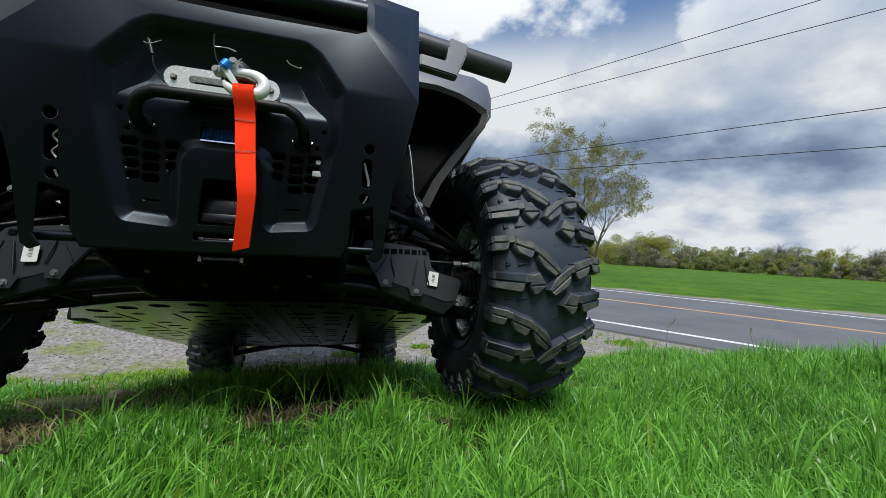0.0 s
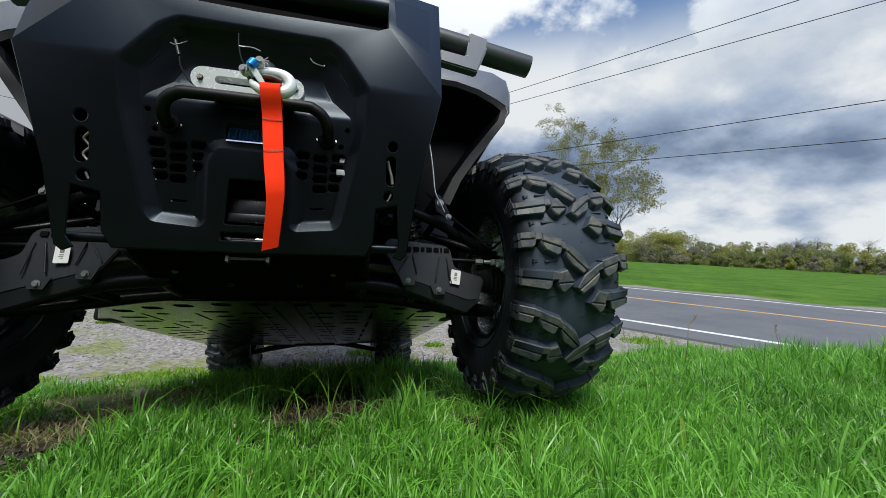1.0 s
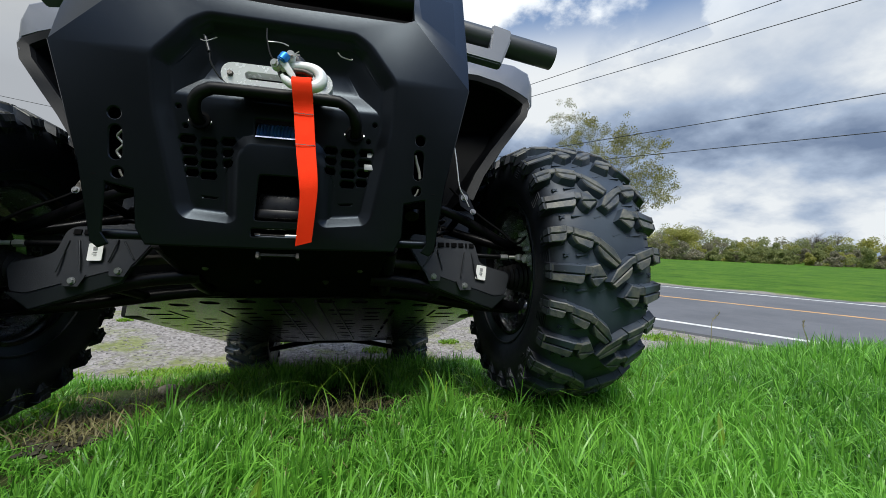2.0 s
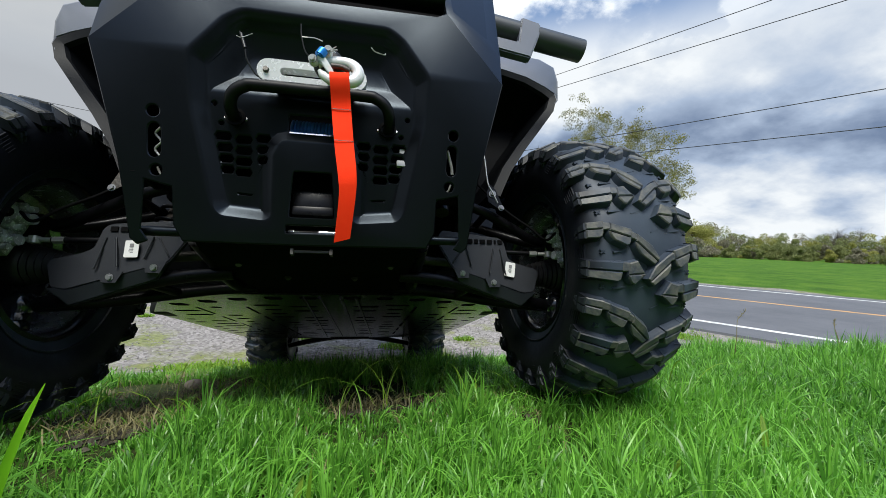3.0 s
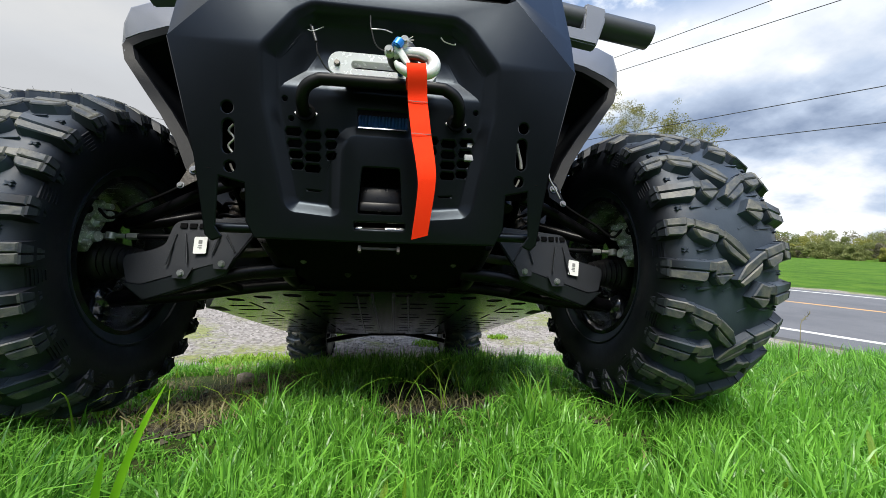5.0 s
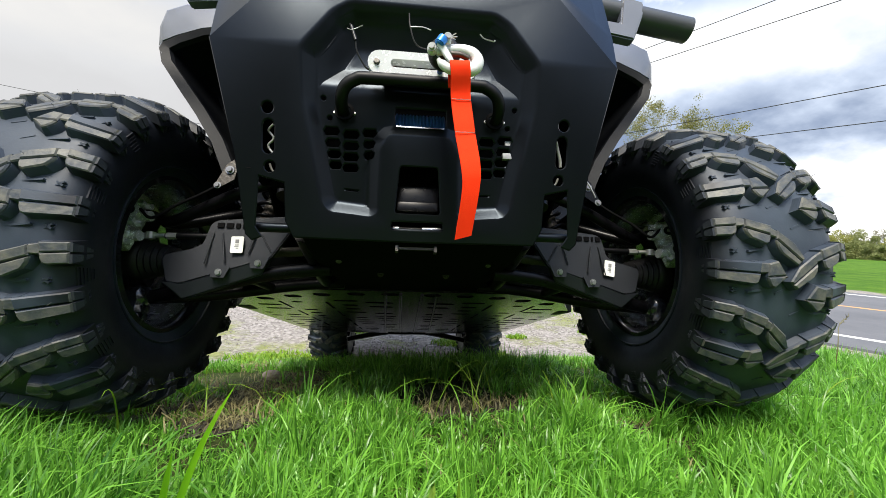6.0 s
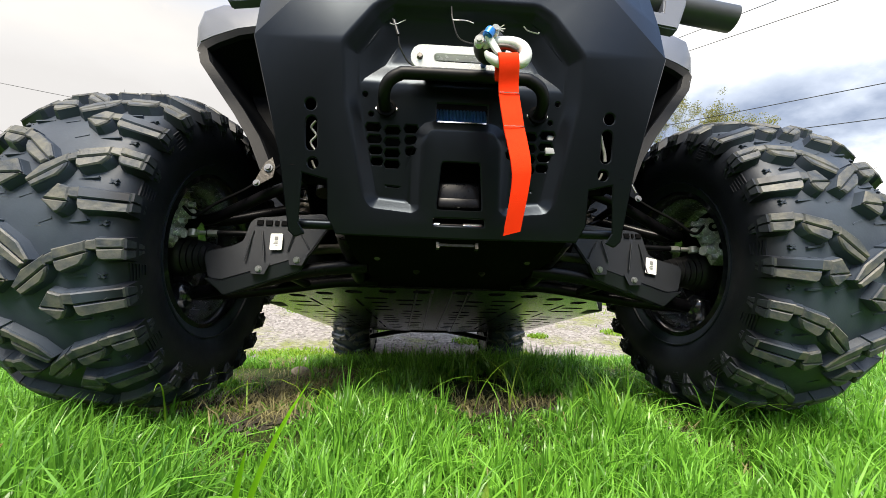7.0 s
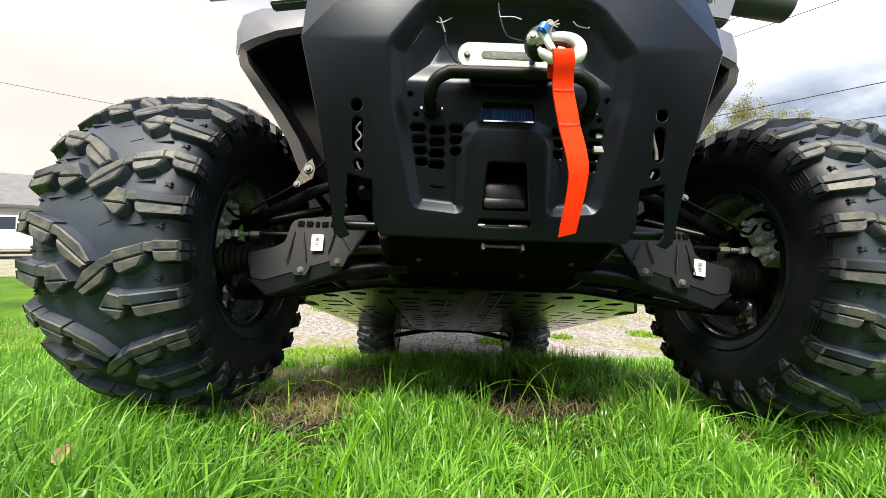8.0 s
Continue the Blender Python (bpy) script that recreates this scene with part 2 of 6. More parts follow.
WOOD_LEAF = leafy("woodland_leaf", (0.24, 0.27, 0.07), (0.46, 0.44, 0.13), 0.14, 0.5, 0.8, own=0.25)
WOOD_OLIVE = leafy("woodland_olive_leaf", (0.19, 0.225, 0.085), (0.31, 0.335, 0.13), 0.14, 0.45, 0.8, own=0.25)
WOOD_GREY = leafy("woodland_twig", (0.21, 0.20, 0.14), (0.31, 0.29, 0.20), 0.14, 0.35, 0.8, own=0.25)
# leaves of the added trees out of view, dark for the plate's reflections
UNSEEN_LEAF = leafy("unseen_tree_leaf", (0.020, 0.034, 0.012), (0.050, 0.068, 0.024), 0.3, 0.2)
BARK = mat("bark", (0.12, 0.10, 0.08), 0.9, 0, (0.07, 0.06, 0.05), 10, bump=0.5, bump_scale=30)
STONE = mat("field_stone", (0.27, 0.23, 0.18), 0.85, 0, (0.18, 0.15, 0.12), 25, bump=0.6, bump_scale=90)
CRUMB = mat("soil_crumb", (0.066, 0.058, 0.039), 0.95, 0, (0.032, 0.028, 0.019), 30, bump=0.3, bump_scale=120, rand=0.5)
DEAD = mat("dead_leaf", (0.74, 0.62, 0.42), 0.7, 0, (0.58, 0.44, 0.27), 60, bump=0.3, bump_scale=200)
PEBBLE = mat("gravel", (0.29, 0.27, 0.255), 0.9, 0, (0.18, 0.166, 0.156), 12, bump=0.3, bump_scale=120, rand=0.3)
CABLE = mat("power_cable", (0.03, 0.03, 0.035), 0.6, 0, (0.02, 0.02, 0.02), 5)
LINE_W = mat("road_paint_white", (0.72, 0.72, 0.70), 0.7, 0, (0.5, 0.5, 0.49), 6, bump=0.3, bump_scale=90)
LINE_Y = mat("road_paint_orange", (0.60, 0.33, 0.11), 0.7, 0, (0.40, 0.25, 0.12), 6, bump=0.3, bump_scale=90)
ASPHALT = mat("asphalt", (0.128, 0.132, 0.146), 0.8, 0, (0.094, 0.098, 0.110), 1.2, 8, bump=0.5, bump_scale=120, fine=0.08)
ROOF = mat("grey_roof_shingle", (0.16, 0.165, 0.175), 0.85, 0, (0.12, 0.125, 0.13), 3, bump=0.4, bump_scale=20)
SIDING = mat("pale_siding", (0.48, 0.48, 0.47), 0.7, 0, (0.42, 0.42, 0.41), 2)
CARPAINT = mat("white_car_paint", (0.75, 0.76, 0.77), 0.2, 0, (0.72, 0.73, 0.74), 2, coat=0.5)
CARGLASS = mat("car_glass", (0.02, 0.025, 0.03), 0.06, 0, (0.02, 0.022, 0.025), 2)


# ---- mesh helpers ----
def link(name, bm, material, parent=None, label="", smooth=0.0):
    me = bpy.data.meshes.new(name)
    bm.normal_update()
    bm.to_mesh(me)
    bm.free()
    me.materials.append(material)
    if smooth:
        me.shade_smooth()
        me.set_sharp_from_angle(angle=radians(smooth))
    ob = new(name, me)
    if parent is not None:
        ob.parent = parent
    if label:
        ob["label"] = label
    return ob


def part(name, bm, material, parent, label="", smooth=32.0):
    return link(name, bm, material, parent, label, smooth)


def empty(name, m=None):
    ob = new(name)
    if m is not None:
        ob.matrix_world = m
    return ob


def box(bm, c, s, m=None, bevel=0.0):
    made = bmesh.ops.create_cube(bm, size=1.0, matrix=Matrix.Translation(c) @ (m or Matrix()) @ Matrix.Diagonal((*s, 1)))
    if bevel:
        edges = list({e for v in made["verts"] for e in v.link_edges})
        bmesh.ops.bevel(bm, geom=edges, offset=bevel, segments=2, affect="EDGES", profile=0.6)
    return bm


def aim(a, b):
    return (Vector(b) - Vector(a)).to_track_quat("Z", "Y").to_matrix().to_4x4()


def rod(bm, a, b, r, r2=None, seg=16):
    a, b = Vector(a), Vector(b)
    bmesh.ops.create_cone(bm, cap_ends=True, segments=seg, radius1=r, radius2=r if r2 is None else r2, depth=(b - a).length,
                          matrix=Matrix.Translation((a + b) / 2) @ aim(a, b))
    return bm


def sweep(bm, pts, r, seg=10, close=True):
    """A round bar along points; r may be one radius or one for each point."""
    pts = [Vector(p) for p in pts]
    rings = []
    side = None
    for i, p in enumerate(pts):
        d = (pts[min(i + 1, len(pts) - 1)] - pts[max(i - 1, 0)]).normalized()
        if side is None:
            side = d.orthogonal().normalized()
        side = (side - d * side.dot(d)).normalized()
        up = d.cross(side)
        rr = r[i] if isinstance(r, (list, tuple)) else r
        rings.append([bm.verts.new(p + rr * (math.cos(a) * side + math.sin(a) * up)) for a in (2 * math.pi * k / seg for k in range(seg))])
    for a, b in zip(rings, rings[1:]):
        for k in range(seg):
            bm.faces.new((a[k], a[(k + 1) % seg], b[(k + 1) % seg], b[k]))
    if close:
        bm.faces.new(rings[0][::-1])
        bm.faces.new(rings[-1])
    return bm


def smooth_path(pts, n=6):
    """Catmull-Rom through the points."""
    p = [Vector(q) for q in pts]
    p = [2 * p[0] - p[1]] + p + [2 * p[-1] - p[-2]]
    out = []
    for i in range(1, len(p) - 2):
        for k in range(n):
            t = k / n
            out.append(0.5 * (2 * p[i] + (p[i + 1] - p[i - 1]) * t + (2 * p[i - 1] - 5 * p[i] + 4 * p[i + 1] - p[i + 2]) * t * t
                              + (3 * p[i] - p[i - 1] - 3 * p[i + 1] + p[i + 2]) * t ** 3))
    return out + [p[-2]]


def fillet(pts, r, n=4):
    """Corners of an open line rounded off."""
    p = [Vector(q) for q in pts]
    out = [p[0]]
    for a, b, c in zip(p, p[1:], p[2:]):
        u, v = (a - b).normalized(), (c - b).normalized()
        d = min(r, (a - b).length * 0.45, (c - b).length * 0.45)
        s, e = b + u * d, b + v * d
        out += [(1 - t) ** 2 * s + 2 * t * (1 - t) * b + t * t * e for t in (k / n for k in range(n + 1))]
    return out + [p[-1]]


def lathe(bm, profile, seg=64, closed=False):
    """(x, r) turned about the x axis."""
    rings = [[bm.verts.new((x, r * math.cos(a), r * math.sin(a))) for a in (2 * math.pi * k / seg for k in range(seg))] for x, r in profile]
    pairs = list(zip(rings, rings[1:])) + ([(rings[-1], rings[0])] if closed else [])
    for a, b in pairs:
        for k in range(seg):
            bm.faces.new((a[k], b[k], b[(k + 1) % seg], a[(k + 1) % seg]))
    return bm


def slab(bm, poly, place, back):
    """A polygon in (u, v) laid out by place(u, v), as thick as the offset back."""
    front = [bm.verts.new(place(*p)) for p in poly]
    rear = [bm.verts.new(Vector(place(*p)) + Vector(back)) for p in poly]
    bm.faces.new(front)
    bm.faces.new(rear[::-1])
    for i in range(len(poly)):
        j = (i + 1) % len(poly)
        bm.faces.new((front[j], front[i], rear[i], rear[j]))
    bmesh.ops.recalc_face_normals(bm, faces=bm.faces)
    return bm


def ring(cx, cz, rx, rz, n=12, turn=0.0):
    return [(cx + rx * math.cos(turn + 2 * math.pi * k / n), cz + rz * math.sin(turn + 2 * math.pi * k / n)) for k in range(n)]


def slot(cx, z0, z1, r, n=6):
    a = [(cx + r * math.cos(math.pi * k / n), z1 - r + r * math.sin(math.pi * k / n)) for k in range(n + 1)]
    return a + [(cx - r * math.cos(math.pi * k / n), z0 + r - r * math.sin(math.pi * k / n)) for k in range(n + 1)]


def round_poly(poly, r, n=3):
    p = [Vector(q) for q in poly]
    out = []
    for i, b in enumerate(p):
        a, c = p[i - 1], p[(i + 1) % len(p)]
        u, v = (a - b).normalized(), (c - b).normalized()
        d = min(r, (a - b).length * 0.45, (c - b).length * 0.45)
        s, e = b + u * d, b + v * d
        out += [tuple((1 - t) ** 2 * s + 2 * t * (1 - t) * b + t * t * e) for t in (k / n for k in range(n + 1))]
    return out


def inside(p, poly):
    x, z = p
    hit = False
    for (x0, z0), (x1, z1) in zip(poly, poly[1:] + poly[:1]):
        if (z0 > z) != (z1 > z) and x < x0 + (z - z0) / (z1 - z0) * (x1 - x0):
            hit = not hit
    return hit


def pressed_sheet(outline, holes, creases, depth, place, thick, edge=0.0):
    """A pressed and pierced sheet: outline, holes and crease loops in (x, z); depth(x, z) is how far back it lies."""
    pts, edges = [], []
    for loop in [outline, *holes, *creases]:
        k = len(pts)
        pts += [Vector(p) for p in loop]
        edges += [(k + i, k + (i + 1) % len(loop)) for i in range(len(loop))]
    v2, _, f2, *_ = delaunay_2d_cdt(pts, edges, [], 0, 1e-5)
    bm = bmesh.new()
    vs = [bm.verts.new(place(v.x, v.y, depth(v.x, v.y))) for v in v2]
    for f in f2:
        c = sum((v2[i] for i in f), Vector((0, 0))) / len(f)
        if inside(c, outline) and not any(inside(c, h) for h in holes):
            bm.faces.new([vs[i] for i in f])
    bmesh.ops.delete(bm, geom=[v for v in bm.verts if not v.link_faces], context="VERTS")
    bmesh.ops.recalc_face_normals(bm, faces=bm.faces)
    if sum(f.normal.y * f.calc_area() for f in bm.faces) > 0:
        bmesh.ops.reverse_faces(bm, faces=bm.faces)
    back = bmesh.ops.duplicate(bm, geom=bm.faces[:] + bm.edges[:] + bm.verts[:])
    pair = back["vert_map"]
    rim = [e for e in bm.edges if len(e.link_faces) == 1 and e.verts[0] in pair and e.verts[1] in pair]
    new_faces = [g for g in back["geom"] if isinstance(g, bmesh.types.BMFace)]
    new_verts = [g for g in back["geom"] if isinstance(g, bmesh.types.BMVert)]
    fronts = set(bm.faces) - set(new_faces)
    bmesh.ops.reverse_faces(bm, faces=new_faces)
    for v in new_verts:
        v.co += Vector(thick)
    for e in rim:
        if e.link_faces and e.link_faces[0] in fronts:
            a, b = e.verts
            bm.faces.new((a, b, pair[b], pair[a]))
    bmesh.ops.recalc_face_normals(bm, faces=bm.faces)
    if edge:
        lips = [e for e in bm.edges if len(e.link_faces) == 2 and e.calc_face_angle(0) > 1.1]
        bmesh.ops.bevel(bm, geom=lips, offset=edge, segments=1, affect="EDGES")
    return bm


# ---- ground, road and distance ----
ROAD_DIR = Vector((0.54, -0.84)).normalized()
ROAD_N = Vector((-ROAD_DIR.y, ROAD_DIR.x))
LOW = -0.68


def ease(t):
    t = max(0.0, min(1.0, t))
    return t * t * (3 - 2 * t)


def height(x, y):
    """The bank on which the front wheels stand falls to a gravel drive and the road behind."""
    s = y - 0.06 * x
    fall = ease((s - 0.02) / 0.5) * 0.12 + max(0.0, min(1.0, (s - 0.45) / 1.65)) ** 1.10 * 0.42 + ease((s - 1.95) / 0.8) * 0.09
    z = 0.01 - fall
    z += 0.10 * ease((-s - 0.1) / 0.8)
    off = x * ROAD_N.x + y * ROAD_N.y
    side = ease((off - 3.2) / 2.6)
    z = z * (1 - side) + LOW * side
    far = ease((-x - 3.0) / 14.0) * ease((y + 2) / 6) * ease((4.0 - off) / 6.0)
    z -= 0.36 * far
    z += 0.012 * noise.noise(Vector((x * 2.2, y * 2.2, 0.3))) * (1 - side)
    return z


def grid_axis(lo, hi, fine_lo, fine_hi, fine, coarse):
    a = list(np.arange(fine_lo, fine_hi, fine))
    step, v = fine, fine_hi
    while v < hi:
        a.append(v)
        step = min(step * 1.28, coarse)
        v += step
    a.append(hi)
    step, v = fine, fine_lo - fine
    while v > lo:
        a.insert(0, v)
        step = min(step * 1.28, coarse)
        v -= step
    a.insert(0, lo)
    return a


def ground_material():
    m = bpy.data.materials.new("ground_surface")
    m.use_nodes = True
    n, l = m.node_tree.nodes, m.node_tree.links
    b = n["Principled BSDF"]
    b.inputs["Roughness"].default_value = 0.95
    b.inputs["Specular IOR Level"].default_value = 0.2
    tc = n.new("ShaderNodeTexCoord")
    at = n.new("ShaderNodeAttribute")
    at.attribute_name = "cover"

    def noisy(scale, detail=6, rough=0.65):
        t = n.new("ShaderNodeTexNoise")
        t.inputs["Scale"].default_value, t.inputs["Detail"].default_value, t.inputs["Roughness"].default_value = scale, detail, rough
        l.new(tc.outputs["Object"], t.inputs["Vector"])
        return t.outputs[0]

    def ramp(src, *stops):
        r = n.new("ShaderNodeValToRGB")
        e = r.color_ramp.elements
        e[0].position, e[0].color = stops[0][0], (*stops[0][1], 1)
        e[1].position, e[1].color = stops[-1][0], (*stops[-1][1], 1)
        for p, c in stops[1:-1]:
            e.new(p).color = (*c, 1)
        l.new(src, r.inputs[0])
        return r.outputs[0]

    def blend(f, a, b2):
        x = n.new("ShaderNodeMix")
        x.data_type = "RGBA"
        l.new(f, x.inputs[0])
        l.new(a, x.inputs[6])
        l.new(b2, x.inputs[7])
        return x.outputs[2]

    soil = ramp(noisy(14), (0.3, (0.018, 0.014, 0.009)), (0.55, (0.040, 0.032, 0.021)), (0.8, (0.10, 0.083, 0.056)))
    vor = n.new("ShaderNodeTexVoronoi")
    vor.inputs["Scale"].default_value = 38
    l.new(tc.outputs["Object"], vor.inputs["Vector"])
    stones = ramp(vor.outputs["Color"], (0.1, (0.165, 0.152, 0.142)), (0.5, (0.255, 0.236, 0.222)), (0.95, (0.37, 0.345, 0.33)))
    # thin moss and low weeds creep over the gravel
    moss = ramp(noisy(30, 5), (0.35, (0.10, 0.13, 0.02)), (0.65, (0.24, 0.27, 0.06)))
    spread = n.new("ShaderNodeMapRange")
    spread.inputs[1].default_value, spread.inputs[2].default_value = 0.49, 0.61
    spread.inputs[4].default_value = 0.75
    l.new(noisy(1.7, 8, 0.7), spread.inputs[0])
    stones = blend(spread.outputs[0], stones, moss)
    turf = ramp(noisy(0.7, 10, 0.78), (0.36, (0.028, 0.078, 0.005)), (0.50, (0.058, 0.138, 0.008)), (0.66, (0.108, 0.192, 0.018)))
    sep = n.new("ShaderNodeSeparateColor")
    l.new(at.outputs["Color"], sep.inputs[0])

    def edge(src, amount):
        wob = n.new("ShaderNodeMath")
        wob.operation = "MULTIPLY_ADD"
        l.new(noisy(2.4), wob.inputs[0])
        wob.inputs[1].default_value = amount
        l.new(src, wob.inputs[2])
        r = n.new("ShaderNodeMapRange")
        r.inputs[1].default_value, r.inputs[2].default_value = 0.5 + amount * 0.5 - 0.08, 0.5 + amount * 0.5 + 0.08
        l.new(wob.outputs[0], r.inputs[0])
        return r.outputs[0]

    col = blend(edge(sep.outputs[0], 0.9), soil, stones)
    # dark tone painted below the grass as shade in its gaps
    gap_dark = ramp(noisy(22, 5), (0.35, (0.014, 0.022, 0.005)), (0.65, (0.034, 0.048, 0.010)))
    turf = blend(sep.outputs[2], turf, gap_dark)
    col = blend(edge(sep.outputs[1], 0.35), col, turf)
    l.new(col, b.inputs["Base Color"])
    bp = n.new("ShaderNodeBump")
    bp.inputs["Strength"].default_value, bp.inputs["Distance"].default_value = 0.8, 0.012
    add = n.new("ShaderNodeMath")
    add.operation = "ADD"
    l.new(vor.outputs["Distance"], add.inputs[0])
    l.new(noisy(45, 5), add.inputs[1])
    l.new(add.outputs[0], bp.inputs["Height"])
    l.new(bp.outputs[0], b.inputs["Normal"])
    return m


BARE = ((-0.56, 0.42, 0.155), (-0.42, 0.15, 0.095), (-0.50, 0.68, 0.14), (-0.52, 1.02, 0.10), (-0.86, 0.85, 0.08), (-0.95, 1.65, 0.10), (0.14, 0.27, 0.105), (0.27, 0.34, 0.07), (0.52, 0.05, 0.030), (0.54, 0.40, 0.05), (1.02, 0.42, 0.08), (1.30, 0.62, 0.10))


def bare(x, y):
    """Worn spots where the brown thatch shows."""
    return max(ease(1.5 - math.hypot((x - a) / 1.3, y - b) / r * (0.7 + 0.6 * clump(x, y, 3.0))) for a, b, r in BARE)


def trodden(x, y):
    """Short grass in front of the worn spots."""
    return max(bare(x, y + d) * (1 - 1.4 * d) for d in (0.0, 0.09, 0.18, 0.27)) if y < 0.5 else bare(x, y)


def clump(x, y, k=1.0):
    return 0.5 + 0.5 * noise.noise(Vector((x * 3.1 * k, y * 3.1 * k, 7.7)))


def gravel_share(x, y):
    """1 on the gravel drive, 0 on the bank."""
    s = y - 0.06 * x
    g = ease((s - 1.55) / 0.7)
    return g


def turf_share(x, y):
    off = x * ROAD_N.x + y * ROAD_N.y
    t = ease((off - 14.6) / 0.8)
    t = max(t, ease((-x - 2.0 - 0.25 * y) / 0.8) * ease((7.5 - y) / 1.0) * 0.9)
    t = max(t, ease((-y - 1.5) / 1.0))
    t = max(t, ease((y - 26) / 6))
    # the bank is turf but for its worn spots
    t = max(t, (1 - gravel_share(x, y)) * (1 - bare(x, y)) * ease((5.6 - off) / 0.6))
    return t


def gap_shade(x, y):
    """Where the ground under the dense grass is darkened as shade between the blades."""
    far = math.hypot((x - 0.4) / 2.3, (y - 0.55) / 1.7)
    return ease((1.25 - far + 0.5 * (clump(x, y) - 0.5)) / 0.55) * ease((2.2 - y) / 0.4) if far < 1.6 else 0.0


def build_ground():
    xs = grid_axis(-1500, 1500, -4.0, 6.0, 0.09, 120)
    ys = grid_axis(-1500, 1500, -1.6, 5.0, 0.09, 120)
    verts = [(x, y, height(x, y)) for y in ys for x in xs]
    w = len(xs)
    faces = [(j * w + i, j * w + i + 1, (j + 1) * w + i + 1, (j + 1) * w + i) for j in range(len(ys) - 1) for i in range(w - 1)]
    me = bpy.data.meshes.new("ground")
    me.from_pydata(verts, [], faces)
    att = me.color_attributes.new("cover", "FLOAT_COLOR", "POINT")
    cov = np.array([(gravel_share(x, y), turf_share(x, y), gap_shade(x, y), 1) for x, y, _ in verts], dtype=np.float32)
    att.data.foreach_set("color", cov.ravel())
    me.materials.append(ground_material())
    me.shade_smooth()
    return tagged(new("ground", me), "grassy bank of soil falling to a pale gravel drive", "ground", kind="structure")


build_ground()


def road_strip(name, off0, off1, z, material, label, cat, a=-220, b=220, thick=0.02):
    bm = bmesh.new()
    n = 80
    rows = []
    for i in range(n + 1):
        s = a + (b - a) * i / n
        rows.append([bm.verts.new((o * ROAD_N.x + s * ROAD_DIR.x, o * ROAD_N.y + s * ROAD_DIR.y, zz)) for o, zz in
                     ((off0, z - thick), (off0 + 0.02, z), ((off0 + off1) / 2, z + (0.0 if off1 - off0 < 1 else 0.03)), (off1 - 0.02, z), (off1, z - thick))])
    for p, q in zip(rows, rows[1:]):
        for k in range(4):
            bm.faces.new((p[k], p[k + 1], q[k + 1], q[k]))
    bmesh.ops.recalc_face_normals(bm, faces=bm.faces)
    return tagged(link(name, bm, material, smooth=40), label, cat, kind="structure")


road_strip("road", 5.9, 14.1, LOW + 0.03, ASPHALT, "worn grey two-lane asphalt road", "road", thick=0.06)
road_strip("road_marking", 6.55, 6.69, LOW + 0.040, LINE_W, "white painted edge line on the road", "road marking", thick=0.004)
road_strip("road_marking", 10.04, 10.18, LOW + 0.064, LINE_Y, "orange painted centre line on the road", "road marking", thick=0.004)
road_strip("road_marking", 13.32, 13.46, LOW + 0.040, LINE_W, "white painted edge line on the road", "road marking", thick=0.004)


def blades(name, places, material, label, seg=3):
    """Many curved blades in one mesh. places: x, y, z, length, width, lean direction, lean, twist."""
    p = np.array(places, dtype=np.float64)
    n = len(p)
    verts = np.zeros((n, seg * 2 + 1, 3))
    dx, dy = np.cos(p[:, 5]), np.sin(p[:, 5])
    wx, wy = np.cos(p[:, 5] + np.pi / 2 + p[:, 7]), np.sin(p[:, 5] + np.pi / 2 + p[:, 7])
    for k in range(seg + 1):
        t = k / seg
        out = p[:, 3] * p[:, 6] * t ** 1.9
        up = p[:, 3] * t * np.sqrt(np.maximum(0.06, 1 - (p[:, 6] * t ** 1.1) ** 2))
        c = np.stack([p[:, 0] + dx * out, p[:, 1] + dy * out, p[:, 2] + up], 1)
        half = p[:, 4] * 0.5 * (1 - 0.75 * t ** 1.6)
        if k == seg:
            verts[:, seg * 2] = c
        else:
            verts[:, 2 * k] = c + np.stack([wx * half, wy * half, 0 * half], 1)
            verts[:, 2 * k + 1] = c - np.stack([wx * half, wy * half, 0 * half], 1)
    m = seg * 2 + 1
    base = (np.arange(n) * m)[:, None]
    loops, sizes = [], []
    quads = np.concatenate([base + np.array([[2 * k, 2 * k + 1, 2 * k + 3, 2 * k + 2]]) for k in range(seg - 1)])
    tris = base + np.array([[2 * seg - 2, 2 * seg - 1, 2 * seg]])
    me = bpy.data.meshes.new(name)
    me.vertices.add(n * m)
    me.vertices.foreach_set("co", verts.reshape(-1))
    nl = quads.size + tris.size
    me.loops.add(nl)
    me.loops.foreach_set("vertex_index", np.concatenate([quads.ravel(), tris.ravel()]).astype(np.int32))
    starts = np.concatenate([np.arange(len(quads)) * 4, quads.size + np.arange(n) * 3])
    me.polygons.add(len(starts))
    me.polygons.foreach_set("loop_start", starts.astype(np.int32))
    me.update(calc_edges=True)
    me.materials.append(material)
    me.shade_smooth()
    return tagged(new(name, me), label, "grass", kind="stuff")


# ---- the utility vehicle: x across, -y ahead, z up from the front axle ----
PITCH = 16.0
vehicle = empty("utility_vehicle", pose(0, 0.25, 0.38, -PITCH, 0, 0))
tagged(vehicle, "black off-road utility vehicle parked nose-up on a grass bank", "utility vehicle")


def sheet_y(z):
    """The bumper plate leans ahead towards its top, then stands straight."""
    return -0.33 - 0.33 * (min(z, 0.337) - 0.213) - 0.05 * max(0.0, z - 0.337)


def loop_distance(x, z, loop):
    best = 9.0
    p = Vector((x, z))
    for a, b in zip(loop, loop[1:] + loop[:1]):
        a, b = Vector(a), Vector(b)
        t = max(0.0, min(1.0, (p - a).dot(b - a) / max(1e-12, (b - a).length_squared)))
        best = min(best, (p - (a + t * (b - a))).length)
    return best


